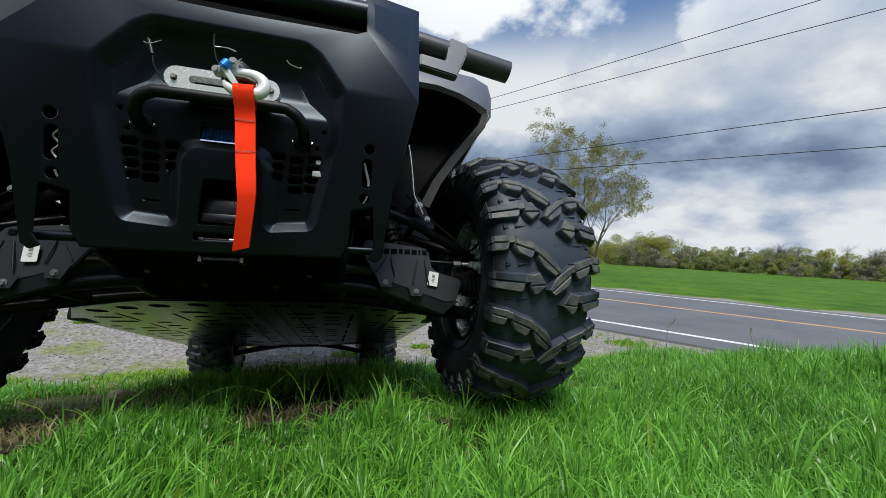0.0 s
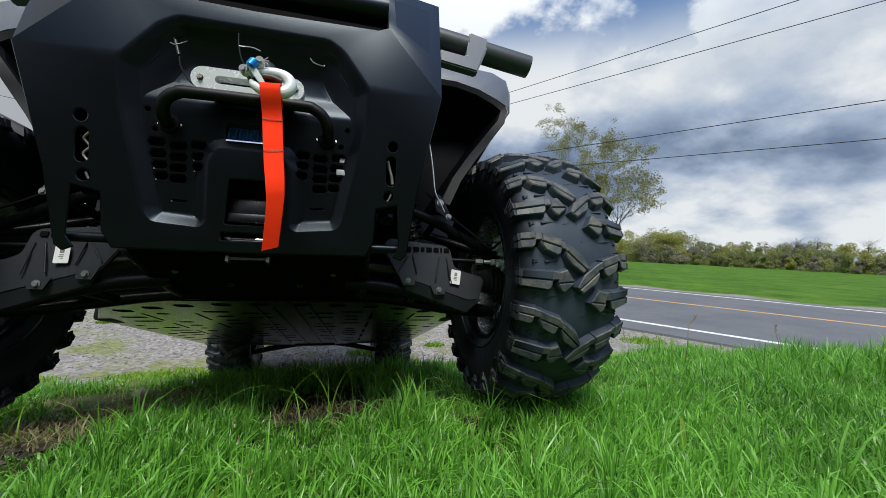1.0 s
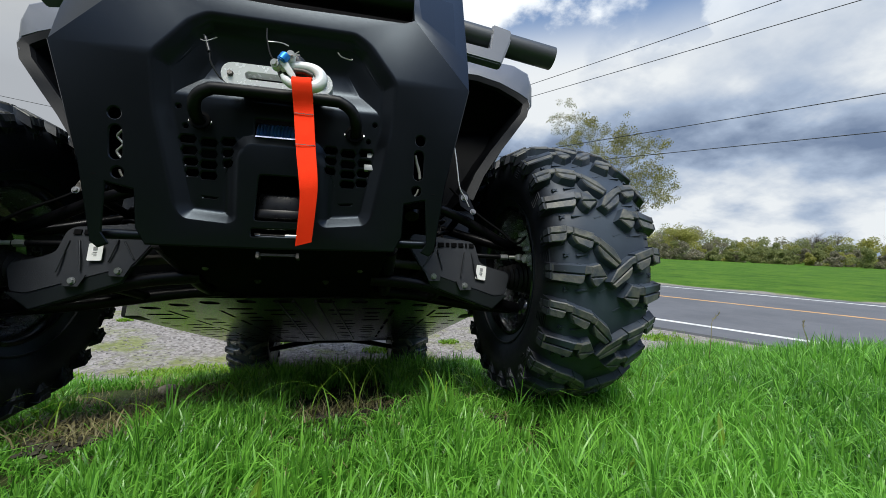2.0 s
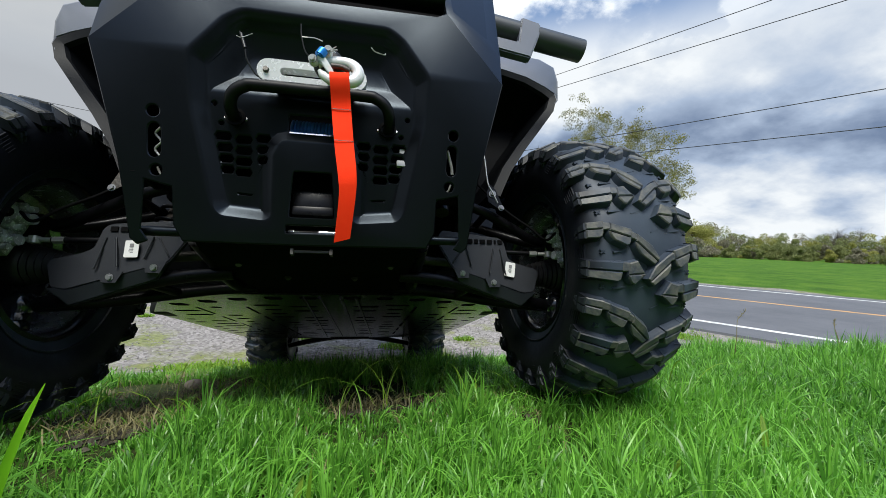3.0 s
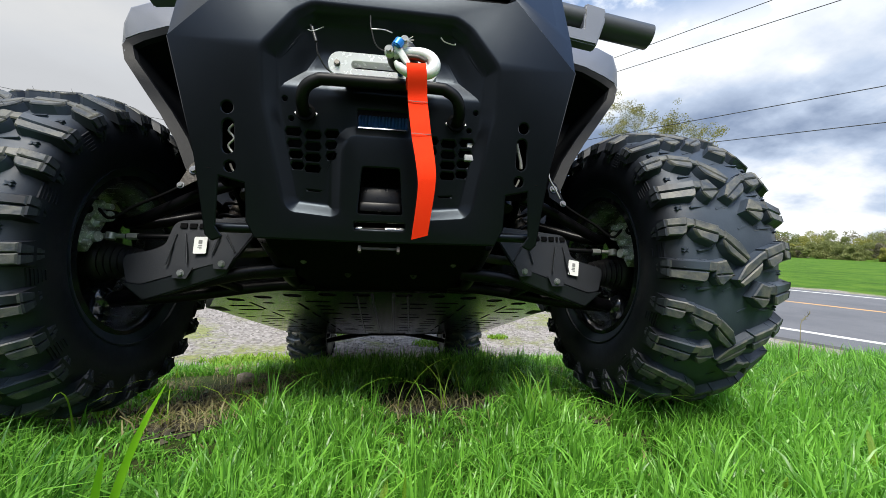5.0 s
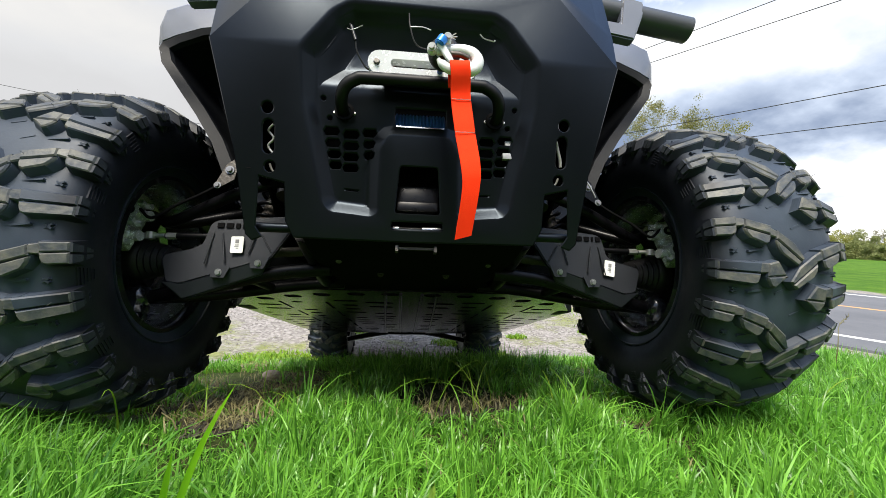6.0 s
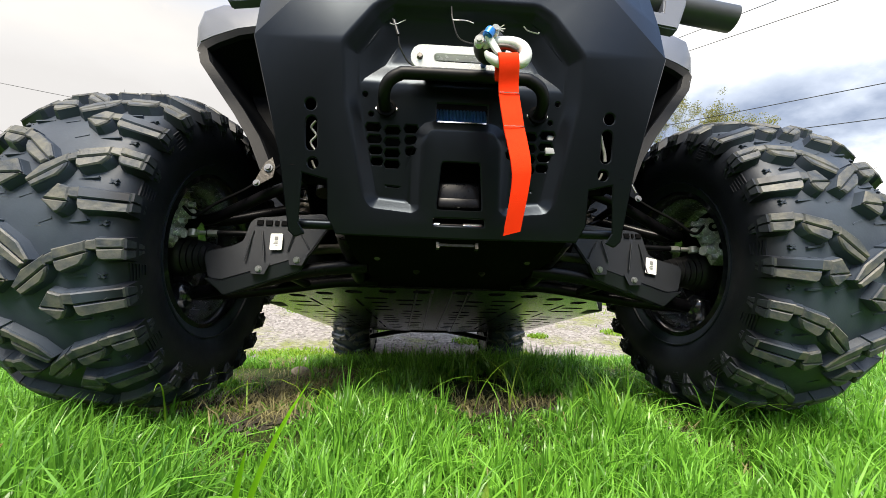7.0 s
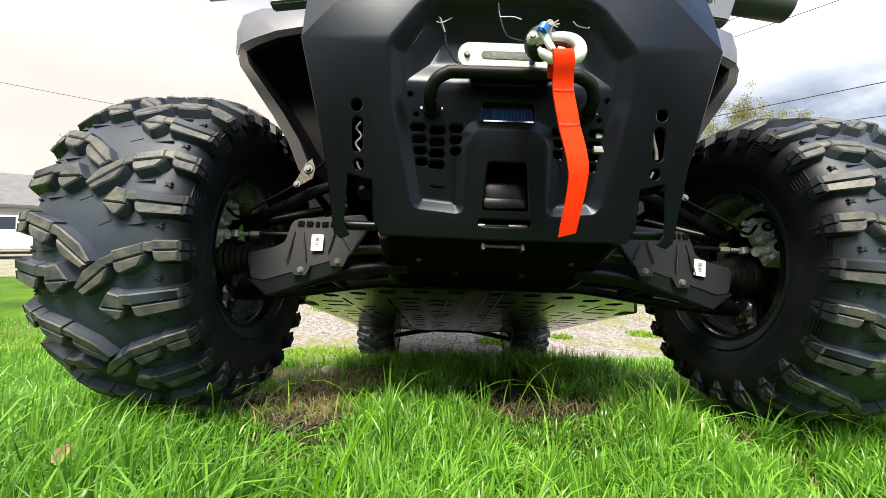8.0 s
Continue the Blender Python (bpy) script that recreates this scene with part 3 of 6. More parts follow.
def shrink(loop, d):
    """The loop moved inwards by d."""
    n = len(loop)
    area = sum(loop[i][0] * loop[(i + 1) % n][1] - loop[(i + 1) % n][0] * loop[i][1] for i in range(n))
    s = 1 if area > 0 else -1
    out = []
    for i in range(n):
        a, b, c = Vector(loop[i - 1]), Vector(loop[i]), Vector(loop[(i + 1) % n])
        u, v = (b - a).normalized(), (c - b).normalized()
        nu, nv = Vector((-u.y, u.x)) * s, Vector((-v.y, v.x)) * s
        m = (nu + nv)
        m = m / max(0.35, m.dot(nu)) if m.length > 1e-6 else nu
        out.append(tuple(b + m * d))
    return out


def bolt(at, d, r, material, parent, washer=True):
    """A hexagon bolt head with its washer, facing along d."""
    at, d = Vector(at), Vector(d).normalized()
    bm = bmesh.new()
    if washer:
        rod(bm, at, at + d * 0.002, r * 1.45, seg=20)
    rod(bm, at + d * 0.002, at + d * (0.002 + r * 0.8), r, r * 0.94, seg=6)
    return part("bolt", bm, material, parent, "", 20)


HEX_ROWS = (0.192, 0.170, 0.149, 0.128)


def build_bumper():
    right = [(0.0, -0.022), (0.245, -0.020), (0.262, 0.012), (0.264, 0.082), (0.312, 0.093), (0.318, 0.0), (0.305, -0.020), (0.325, -0.028), (0.338, -0.016),
             (0.357, 0.126), (0.404, 0.335), (0.279, 0.500), (0.255, 0.488), (0.0, 0.482)]
    outline = right + [(-x, z) for x, z in reversed(right[1:-1])]
    half = [(0.0, 0.445), (0.150, 0.445), (0.185, 0.420), (0.243, 0.335), (0.238, 0.240), (0.198, 0.052), (0.182, 0.028), (0.090, 0.020), (0.074, 0.034), (0.072, 0.160), (0.060, 0.178), (0.0, 0.178)]
    recess = half + [(-x, z) for x, z in reversed(half[1:-1])]
    recess = round_poly(recess, 0.012, 2)
    shelf_h = [(0.0, 0.428), (0.140, 0.428), (0.172, 0.405), (0.212, 0.335), (0.208, 0.272), (0.0, 0.272)]
    shelf = shelf_h + [(-x, z) for x, z in reversed(shelf_h[1:-1])]
    w1, d1, w2, d2 = 0.036, 0.021, 0.062, 0.031
    steps = [0.0, 0.14, 0.28, 0.42, 0.58, 0.72, 0.86, 1.005]
    creases = [shrink(recess, w1 * f) for f in steps] + [shrink(shelf, w2 * f) for f in (0.0, 0.18, 0.36, 0.52, 0.68, 0.84, 1.0)]

    def ledge(t):
        t = min(1.0, t)
        return 0.2 * ease(t) + 0.8 * max(0.0, min(1.0, (t - 0.10) / 0.80))

    def depth(x, z):
        d = 0.0
        if inside((x, z), recess):
            d += d1 * ledge(loop_distance(x, z, recess) / w1)
        if inside((x, z), shelf):
            d += d2 * (0.35 * ease(loop_distance(x, z, shelf) / w2) + 0.65 * min(1.0, loop_distance(x, z, shelf) / w2))
        return d

    holes = [round_poly([(-0.038, 0.124), (0.038, 0.124), (0.046, 0.034), (-0.046, 0.034)], 0.006, 2),
             round_poly([(-0.052, 0.243), (0.052, 0.243), (0.052, 0.206), (-0.052, 0.206)], 0.004, 2),
             round_poly([(-0.052, 0.018), (0.052, 0.018), (0.052, 0.002), (-0.052, 0.002)], 0.004, 2)]
    for s in (-1, 1):
        holes += [ring(0.296 * s, 0.218, 0.011, 0.011, 14), slot(0.294 * s, 0.134, 0.197, 0.011), ring(0.291 * s, 0.111, 0.0105, 0.0105, 14),
                  ring(0.195 * s, 0.252, 0.0045, 0.0045, 10), ring(0.182 * s, 0.216, 0.0045, 0.0045, 10)]
        for r, z in enumerate(HEX_ROWS):
            for k, (x, w) in enumerate(((0.178 - 0.003 * r, 0.0155 - 0.001 * r), (0.139, 0.0165), (0.1015, 0.0145 - 0.002 * r))):
                if k == 2 and r == 3:
                    continue
                zz = z - (0.004 if k == 1 else 0.0)
                holes.append([(s * (x + w * a), zz + 0.0075 * b) for a, b in ((-1, 0.0), (-0.72, 1), (0.72, 1), (1, 0.0), (0.72, -1), (-0.72, -1))])
        holes.append([(s * x, z) for x, z in ((0.150, 0.083), (0.122, 0.081), (0.124, 0.079), (0.149, 0.0805))])
    bm = pressed_sheet(outline, holes, creases, depth, lambda x, z, d: (x, sheet_y(z) + d, z), (0, 0.005, 0), 0.0021)
    plate = part("bumper_plate", bm, POWDER, vehicle, "satin black pressed steel front bumper plate", 24)
    for s in (-1, 1):
        bm = bmesh.new()
        quad = [(0.4045, sheet_y(0.335) + 0.003, 0.334), (0.279, sheet_y(0.5) + 0.003, 0.501), (0.281, -0.285, 0.72), (0.426, -0.285, 0.695), (0.409, -0.355, 0.42)]
        front = [bm.verts.new((s * x, y, z)) for x, y, z in quad]
        back = [bm.verts.new((s * (x - 0.004), y + 0.006, z)) for x, y, z in quad]
        bm.faces.new(front)
        bm.faces.new(back[::-1])
        for i in range(5):
            j = (i + 1) % 5
            bm.faces.new((front[j], front[i], back[i], back[j]))
        bmesh.ops.recalc_face_normals(bm, faces=bm.faces)
        bmesh.ops.bevel(bm, geom=bm.edges[:], offset=0.0015, segments=1, affect="EDGES")
        part("bumper_wing", bm, POWDER, plate)
    # top bar between the wings, lower bar, front hoop
    bm = sweep(bmesh.new(), [(-0.278, -0.345, 0.575), (0.278, -0.345, 0.575)], 0.034, 24)
    part("top_bar", bm, POWDER, vehicle, "", 40)
    bm = sweep(bmesh.new(), [(-0.33, -0.235, 0.004), (0.33, -0.235, 0.004)], 0.010, 14)
    part("lower_bar", bm, POWDER, vehicle, "", 40)
    bend = [(0.150, -0.285, 0.222), (0.154, -0.325, 0.223), (0.154, -0.352, 0.232), (0.146, -0.368, 0.248), (0.126, -0.374, 0.261), (0.095, -0.375, 0.265)]
    hoop = smooth_path([(-x, y, z) for x, y, z in bend] + bend[::-1], 5)
    bar = part("front_hoop", sweep(bmesh.new(), hoop, 0.0118, 16), HOOP, vehicle, "", 50)
    for s in (-1, 1):
        bm = lathe(bmesh.new(), [(-0.002, 0.013), (-0.002, 0.019), (0.002, 0.019), (0.002, 0.013)], 24, True)
        bmesh.ops.transform(bm, matrix=Matrix.Translation((s * 0.151, -0.326, 0.222)) @ pose(0, 0, 0, 0, 0, 90), verts=bm.verts)
        part("collar", bm, DARK, bar, "", 40)
        bolt((s * 0.170, -0.318, 0.221), (0, -1, 0.2), 0.0038, BOLT, bar, False)
        bolt((s * 0.133, -0.318, 0.221), (0, -1, 0.2), 0.0038, BOLT, bar, False)
    # bar ends above the fenders
    for s in (-1, 1):
        part("headlight_bar", sweep(bmesh.new(), fillet([(0.30 * s, -0.19, 0.690), (0.45 * s, -0.19, 0.676), (0.730 * s, -0.19, 0.632), (0.736 * s, -0.19, 0.631)], 0.02, 3),
                                    0.033, 24), BAR, vehicle, "dark grey coated tube above the headlight", 40)
        bm = bmesh.new()
        slab(bm, [(s * x, z) for x, z in ((0.535, 0.690), (0.592, 0.676), (0.586, 0.636), (0.552, 0.552), (0.440, 0.570), (0.440, 0.612), (0.520, 0.602))], lambda x, z: (x, -0.226, z), (0, 0.03, 0))
        bmesh.ops.bevel(bm, geom=bm.edges[:], offset=0.004, segments=2, affect="EDGES")
        part("bar_bracket", bm, FENDER, vehicle, "grey steel bracket of the bar")
    # louvred grille seen between plate and top bar
    bm = bmesh.new()
    box(bm, (0, -0.27, 0.53), (0.60, 0.02, 0.16))
    grille = part("grille", bm, DARK, vehicle)
    for k in range(8):
        bm = box(bmesh.new(), (-0.245 + 0.07 * k, -0.285, 0.515), (0.045, 0.008, 0.006), bevel=0.002)
        part("louvre", bm, STEEL, grille)


build_bumper()


def build_winch():
    bm = bmesh.new()
    outer = [(x, z + 0.297) for x, z in slot(0, -0.105, 0.105, 0.0215, 8)]
    outer = [(z - 0.297, x + 0.297) for x, z in outer]
    inner = [(z, x + 0.297) for x, z in slot(0, -0.062, 0.062, 0.0075, 6)]
    eyes = [ring(s * 0.088, 0.297, 0.0062, 0.0062, 12) for s in (-1, 1)]
    bm = pressed_sheet(outer, [inner, *eyes], [], lambda x, z: 0.0, lambda x, z, d: (x, -0.382 - 0.30 * (z - 0.297), z), (0, 0.020, 0))
    # mount blacked so that the fairlead slot reads as shaded
    block = box(bmesh.new(), (0, -0.325, 0.300), (0.16, 0.07, 0.020), bevel=0.004)
    part("fairlead_mount", block, DARK, vehicle)
    fair = part("fairlead", bm, ALU, vehicle, "polished aluminium hawse fairlead", 30)
    for s in (-1, 1):
        bolt((s * 0.088, -0.380, 0.297), (0, -1, 0), 0.0055, CAST, fair, False)
    prof = []
    for k in range(15):
        x = -0.0525 + 0.007 * k
        prof += [(x, 0.0305), (x + 0.0018, 0.0335), (x + 0.0035, 0.0345), (x + 0.0052, 0.0335)]
    bm = lathe(bmesh.new(), [(-0.0525, 0.0)] + prof + [(0.0525, 0.0305), (0.0525, 0.0)], 28)
    bmesh.ops.translate(bm, verts=bm.verts, vec=(0, -0.268, 0.222))
    bmesh.ops.recalc_face_normals(bm, faces=bm.faces)
    part("winch_drum", bm, ROPE, vehicle, "winch drum wound with blue rope", 60)
    bm = box(bmesh.new(), (0, -0.312, 0.2035), (0.098, 0.006, 0.003))
    part("drum_lip", bm, CHROME, vehicle)
    # housing in the same black, as shade behind the drum
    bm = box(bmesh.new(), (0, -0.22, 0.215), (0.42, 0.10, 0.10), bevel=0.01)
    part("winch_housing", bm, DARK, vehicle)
    bm = box(bmesh.new(), (0.0, -0.235, 0.075), (0.088, 0.05, 0.05), bevel=0.008)
    box(bm, (0.0, -0.255, 0.052), (0.086, 0.02, 0.02), bevel=0.004)
    part("tow_receiver", bm, ARM, vehicle)
    bm = rod(bmesh.new(), (-0.05, -0.235, 0.010), (0.05, -0.235, 0.010), 0.006)
    rod(bm, (-0.05, -0.235, 0.010), (-0.038, -0.235, 0.010), 0.0085)
    rod(bm, (0.012, -0.235, 0.010), (0.05, -0.235, 0.010), 0.0085)
    part("roller", bm, CHROME, vehicle, "bright steel roller", 40)


build_winch()


def build_front_structure():
    for s in (-1, 1):
        # added near-black slabs close the open space behind the holes, as its shade
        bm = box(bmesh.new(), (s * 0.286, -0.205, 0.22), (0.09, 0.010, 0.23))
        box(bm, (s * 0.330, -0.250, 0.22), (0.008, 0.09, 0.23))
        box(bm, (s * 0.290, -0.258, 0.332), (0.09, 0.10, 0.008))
        part("shade_backing", bm, DARK, vehicle)
        upper = ((0.287, 0.195), (0.292, 0.178), (0.298, 0.160), (0.300, 0.145)) if s > 0 else ((0.290, 0.196), (0.299, 0.184), (0.289, 0.170), (0.300, 0.156), (0.291, 0.142))
        for k, pts in enumerate((upper, ((0.299, 0.125), (0.294, 0.113), (0.286, 0.105)))):
            bm = sweep(bmesh.new(), smooth_path([(s * x, sheet_y(z) + 0.018 + 0.006 * k, z) for x, z in pts], 4), 0.0036 - 0.0012 * max(k, s < 0), 10)
            part("cable_end", bm, STEEL, vehicle, "", 60)
    # pale connectors behind the vent holes
    for x, z in ((0.190, 0.190), (0.184, 0.162)):
        part("connector", box(bmesh.new(), (x, -0.290, z), (0.020, 0.010, 0.014), bevel=0.002), GREY, vehicle, "pale grey plastic connector")
    # lower guard: from under the plate down to the belly plate
    bm = bmesh.new()
    prof = [(-0.225, -0.010, 0.235), (-0.20, -0.026, 0.23), (-0.125, -0.040, 0.225), (0.08, -0.050, 0.21), (0.22, -0.056, 0.26)]
    rows = []
    for y, z, w in prof:
        rows.append([bm.verts.new((x, y, zz)) for x, zz in ((-w, z + 0.05), (-w, z), (-w * 0.45, z - 0.002), (w * 0.45, z - 0.002), (w, z), (w, z + 0.05))])
    for a, b in zip(rows, rows[1:]):
        for k in range(5):
            bm.faces.new((a[k], a[k + 1], b[k + 1], b[k]))
    bmesh.ops.recalc_face_normals(bm, faces=bm.faces)
    bmesh.ops.solidify(bm, geom=bm.faces[:], thickness=0.004)
    # the guard's black holds the shade under the bumper
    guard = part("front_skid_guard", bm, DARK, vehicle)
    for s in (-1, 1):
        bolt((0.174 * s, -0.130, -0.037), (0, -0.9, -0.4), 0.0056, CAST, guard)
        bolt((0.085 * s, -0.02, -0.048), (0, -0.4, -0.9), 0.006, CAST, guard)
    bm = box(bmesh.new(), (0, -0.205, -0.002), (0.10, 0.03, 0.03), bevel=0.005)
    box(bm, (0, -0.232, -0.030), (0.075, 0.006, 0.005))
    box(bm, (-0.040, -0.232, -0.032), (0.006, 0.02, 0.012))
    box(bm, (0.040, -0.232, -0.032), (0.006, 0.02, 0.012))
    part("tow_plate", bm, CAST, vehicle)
    # main frame; gear case and radiator behind the plate, blacked to pass for shade
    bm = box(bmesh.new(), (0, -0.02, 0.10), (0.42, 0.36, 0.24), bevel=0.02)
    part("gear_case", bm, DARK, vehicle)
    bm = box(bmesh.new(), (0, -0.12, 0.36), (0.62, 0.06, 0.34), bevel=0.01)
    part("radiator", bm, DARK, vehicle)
    for s in (-1, 1):
        bm = bmesh.new()
        sweep(bm, fillet([(0.24 * s, -0.20, 0.0), (0.25 * s, 0.06, -0.04), (0.27 * s, 0.5, -0.05)], 0.05), 0.019, 14)
        sweep(bm, fillet([(0.30 * s, -0.16, 0.10), (0.31 * s, -0.10, 0.24), (0.32 * s, 0.10, 0.30), (0.34 * s, 0.42, 0.32)], 0.06), 0.019, 14)
        sweep(bm, [(0.25 * s, 0.06, -0.04), (0.31 * s, 0.06, 0.30)], 0.017, 14)
        part("frame_tube", bm, ARM, vehicle, "", 50)


build_front_structure()

GUARD_OUT = [(0.300, 0.052), (0.318, 0.083), (0.482, 0.066), (0.496, 0.056), (0.505, 0.004), (0.530, -0.008), (0.590, -0.022), (0.596, -0.034), (0.578, -0.088), (0.545, -0.094), (0.345, -0.028)]


def build_suspension(s):
    """Arms, guard, shock, drive shaft and steering of one front wheel; s is the side."""
    side = lambda x, y, z: (s * x, y, z)
    bm = bmesh.new()
    for y in (-0.055, 0.17):
        sweep(bm, smooth_path([side(0.205, y, -0.045), side(0.34, y * 0.9, -0.058), side(0.52, y * 0.45, -0.098), side(0.655, 0, -0.120)], 4), 0.017, 14)
    sweep(bm, [side(0.40, -0.045, -0.07), side(0.40, 0.14, -0.07)], 0.012, 12)
    arm = part("lower_arm", bm, ARM, vehicle, "", 50)
    bm = bmesh.new()
    for y in (-0.05, 0.16):
        sweep(bm, smooth_path([side(0.31, y, 0.195), side(0.45, y * 0.7, 0.155), side(0.60, y * 0.2, 0.085), side(0.645, 0, 0.075)], 4), 0.0145, 14)
    sweep(bm, [side(0.46, -0.035, 0.15), side(0.46, 0.115, 0.15)], 0.011, 12)
    part("upper_arm", bm, ARM, vehicle, "", 50)
    # plastic guard over the lower arm
    bm = bmesh.new()
    poly = round_poly([(s * x, z) for x, z in GUARD_OUT], 0.008, 2)
    slab(bm, poly, lambda x, z: (x, -0.078 + 0.10 * max(0.0, abs(x) - 0.48) + 0.12 * max(0.0, z), z), (0, 0.018, 0))
    skirt = [(0.345, -0.026), (0.545, -0.092), (0.585, -0.088), (0.540, -0.128), (0.365, -0.066)]
    slab(bm, [(s * x, z) for x, z in skirt], lambda x, z: (x, -0.079 + 0.35 * (-0.07 + 0.2 * (0.55 - abs(x)) - z), z), (0, 0.02, 0))
    bmesh.ops.bevel(bm, geom=[e for e in bm.edges if len(e.link_faces) == 2 and e.calc_face_angle(0) > 0.9], offset=0.003, segments=2, affect="EDGES")
    guard = part("arm_guard", bm, GUARD, vehicle, "dark grey moulded plastic suspension arm guard", 30)
    gy = lambda x, z: -0.0795 + 0.10 * max(0.0, abs(x) - 0.48) + 0.12 * max(0.0, z)
    # raised ribs and bolt pockets
    for x0, z0, x1, z1 in ((0.482, 0.030, 0.494, -0.045), (0.462, 0.030, 0.448, -0.040), (0.385, 0.035, 0.396, -0.020), (0.371, 0.030, 0.345, -0.012)):
        bm = bmesh.new()
        rod(bm, side(x0, gy(x0, z0), z0), side(x1, gy(x1, z1), z1), 0.0021, seg=8)
        part("rib", bm, GUARD, guard, "", 50)
    for x, z in ((0.456, -0.065), (0.370, -0.041)):
        bm = slab(bmesh.new(), [(s * (x + a), z + b) for a, b in ((-0.024, 0.014), (0.022, 0.018), (0.017, -0.012), (-0.013, -0.013))], lambda u, v: (u, -0.0795, v), (0, -0.003, 0))
        part("bolt_pocket", bm, GUARD, guard)
        bolt(side(x, -0.083, z), (0, -1, -0.3), 0.0056, BOLT, guard)
    # brand mark as plain dark bars, sticker with plain bars
    w = [0.015, 0.016, 0.010, 0.015, 0.014, 0.005, 0.014]
    x = 0.478 if s < 0 else 0.366
    for k, width in enumerate(w):
        xa, xb = (x, x - width) if s < 0 else (x, x + width)
        z = 0.052
        bm = slab(bmesh.new(), [(s * xa, z - 0.006), (s * xb, z - 0.006), (s * xb, z + 0.006), (s * xa, z + 0.006)], lambda u, v: (u, gy(u, v) - 0.0015, v), (0, 0.003, 0))
        part("mark", bm, DARK, guard)
        x = (x - width - 0.006) if s < 0 else (x + width + 0.006)
    cx, cz, tilt = (0.424, 0.003, 0.03) if s < 0 else (0.507, -0.027, -0.16)
    turn = lambda a, b: (s * cx + a * math.cos(tilt) - b * math.sin(tilt), cz + a * math.sin(tilt) + b * math.cos(tilt))
    sy = gy(cx, cz) - 0.001
    bm = slab(bmesh.new(), round_poly([turn(a, b) for a, b in ((-0.0145, -0.0205), (0.0145, -0.0205), (0.0145, 0.0205), (-0.0145, 0.0205))], 0.003, 2),
              lambda u, v: (u, sy + (0.10 * max(0, abs(u) - 0.507) if s > 0 else 0), v), (0, -0.0008, 0))
    label = part("sticker", bm, PAPER, guard, "small white sticker")
    for a, b, hw, hh in ((0.0, 0.008, 0.0042, 0.0045), (0.0, -0.001, 0.0042, 0.0009), (-0.001, -0.005, 0.005, 0.0007), (0.001, -0.009, 0.003, 0.0007)):
        bm = slab(bmesh.new(), [turn(a - hw, b - hh), turn(a + hw, b - hh), turn(a + hw, b + hh), turn(a - hw, b + hh)],
                  lambda u, v: (u, sy - 0.001 + (0.10 * max(0, abs(u) - 0.507) if s > 0 else 0), v), (0, -0.0005, 0))
        part("print", bm, INK, label)
    # drive shaft with bellows, ball joint, hub carrier, brake
    prof = [(0.20, 0.0), (0.20, 0.014), (0.60, 0.014)]
    bm = rod(bmesh.new(), side(0.20, 0.01, 0.02), side(0.60, 0.0, -0.016), 0.013)
    part("drive_shaft", bm, CAST, vehicle, "", 50)
    prof = [(0.585, 0.017)]
    for k in range(7):
        r = 0.024 + 0.0033 * k
        prof += [(0.590 + 0.013 * k, r), (0.5965 + 0.013 * k, r + 0.008)]
    prof += [(0.684, 0.052), (0.700, 0.052), (0.700, 0.0)]
    bm = lathe(bmesh.new(), [(s * x, r) for x, r in prof], 28)
    bmesh.ops.translate(bm, verts=bm.verts, vec=(0, 0.0, -0.024))
    bmesh.ops.recalc_face_normals(bm, faces=bm.faces)
    part("bellows", bm, PLASTIC, vehicle, "ribbed black rubber drive shaft boot", 50)
    bm = bmesh.new()
    prof = [(0.0, 0.034), (0.014, 0.033), (0.025, 0.024), (0.031, 0.010), (0.0315, -0.006), (0.028, -0.014), (0.0295, -0.020), (0.0295, -0.034), (0.0255, -0.037), (0.0265, -0.042), (0.0265, -0.052), (0.0225, -0.055), (0.0225, -0.066), (0.0, -0.066)]
    lathe(bm, [(z, r) for r, z in prof], 28)
    bmesh.ops.transform(bm, matrix=Matrix.Translation(side(0.668, -0.010, -0.122)) @ Matrix.Rotation(radians(-90), 4, "Y"), verts=bm.verts)
    bmesh.ops.recalc_face_normals(bm, faces=bm.faces)
    joint = part("ball_joint", bm, GLOSS, vehicle, "glossy black ball joint boot", 40)
    bm = rod(bmesh.new(), side(0.668, -0.010, -0.188), side(0.668, -0.010, -0.220), 0.0065)
    rod(bm, side(0.668, -0.010, -0.196), side(0.668, -0.010, -0.210), 0.013, seg=6)
    part("stud", bm, STEEL, joint, "bright steel stud and castle nut", 25)
    bm = bmesh.new()
    slab(bm, [(s * x, z) for x, z in ((0.66, 0.10), (0.70, 0.105), (0.725, 0.03), (0.73, -0.08), (0.71, -0.165), (0.665, -0.155), (0.69, -0.08), (0.69, 0.03))], lambda x, z: (x, -0.018, z), (0, 0.05, 0))
    bmesh.ops.bevel(bm, geom=bm.edges[:], offset=0.004, segments=2, affect="EDGES")
    part("knuckle", bm, ARM, vehicle, "dark cast hub carrier", 30)
    bm = rod(bmesh.new(), side(0.722, 0, 0), side(0.728, 0, 0), 0.098, seg=48)
    part("brake_disc", bm, CAST, vehicle, "", 40)
    bm = bmesh.new()
    tiltm = Matrix.Rotation(radians(-24 * 1), 4, "X")
    at = lambda x, y, z: Vector(side(0.672 + x, -0.092, 0.036)) + tiltm.to_3x3() @ Vector((0, y, z))
    box(bm, at(0.004, 0.006, 0), (0.050, 0.036, 0.112), tiltm, 0.005)
    box(bm, at(0.030, 0.004, 0), (0.020, 0.060, 0.090), tiltm, 0.004)
    # piston bosses with plain faces, bridge bars and lugs
    for dz in (-0.030, 0.030):
        p = at(-0.006, -0.012, dz)
        d = Vector((s * -0.35, -1, 0.1)).normalized()
        rod(bm, p, p + d * 0.026, 0.023, 0.020, 24)
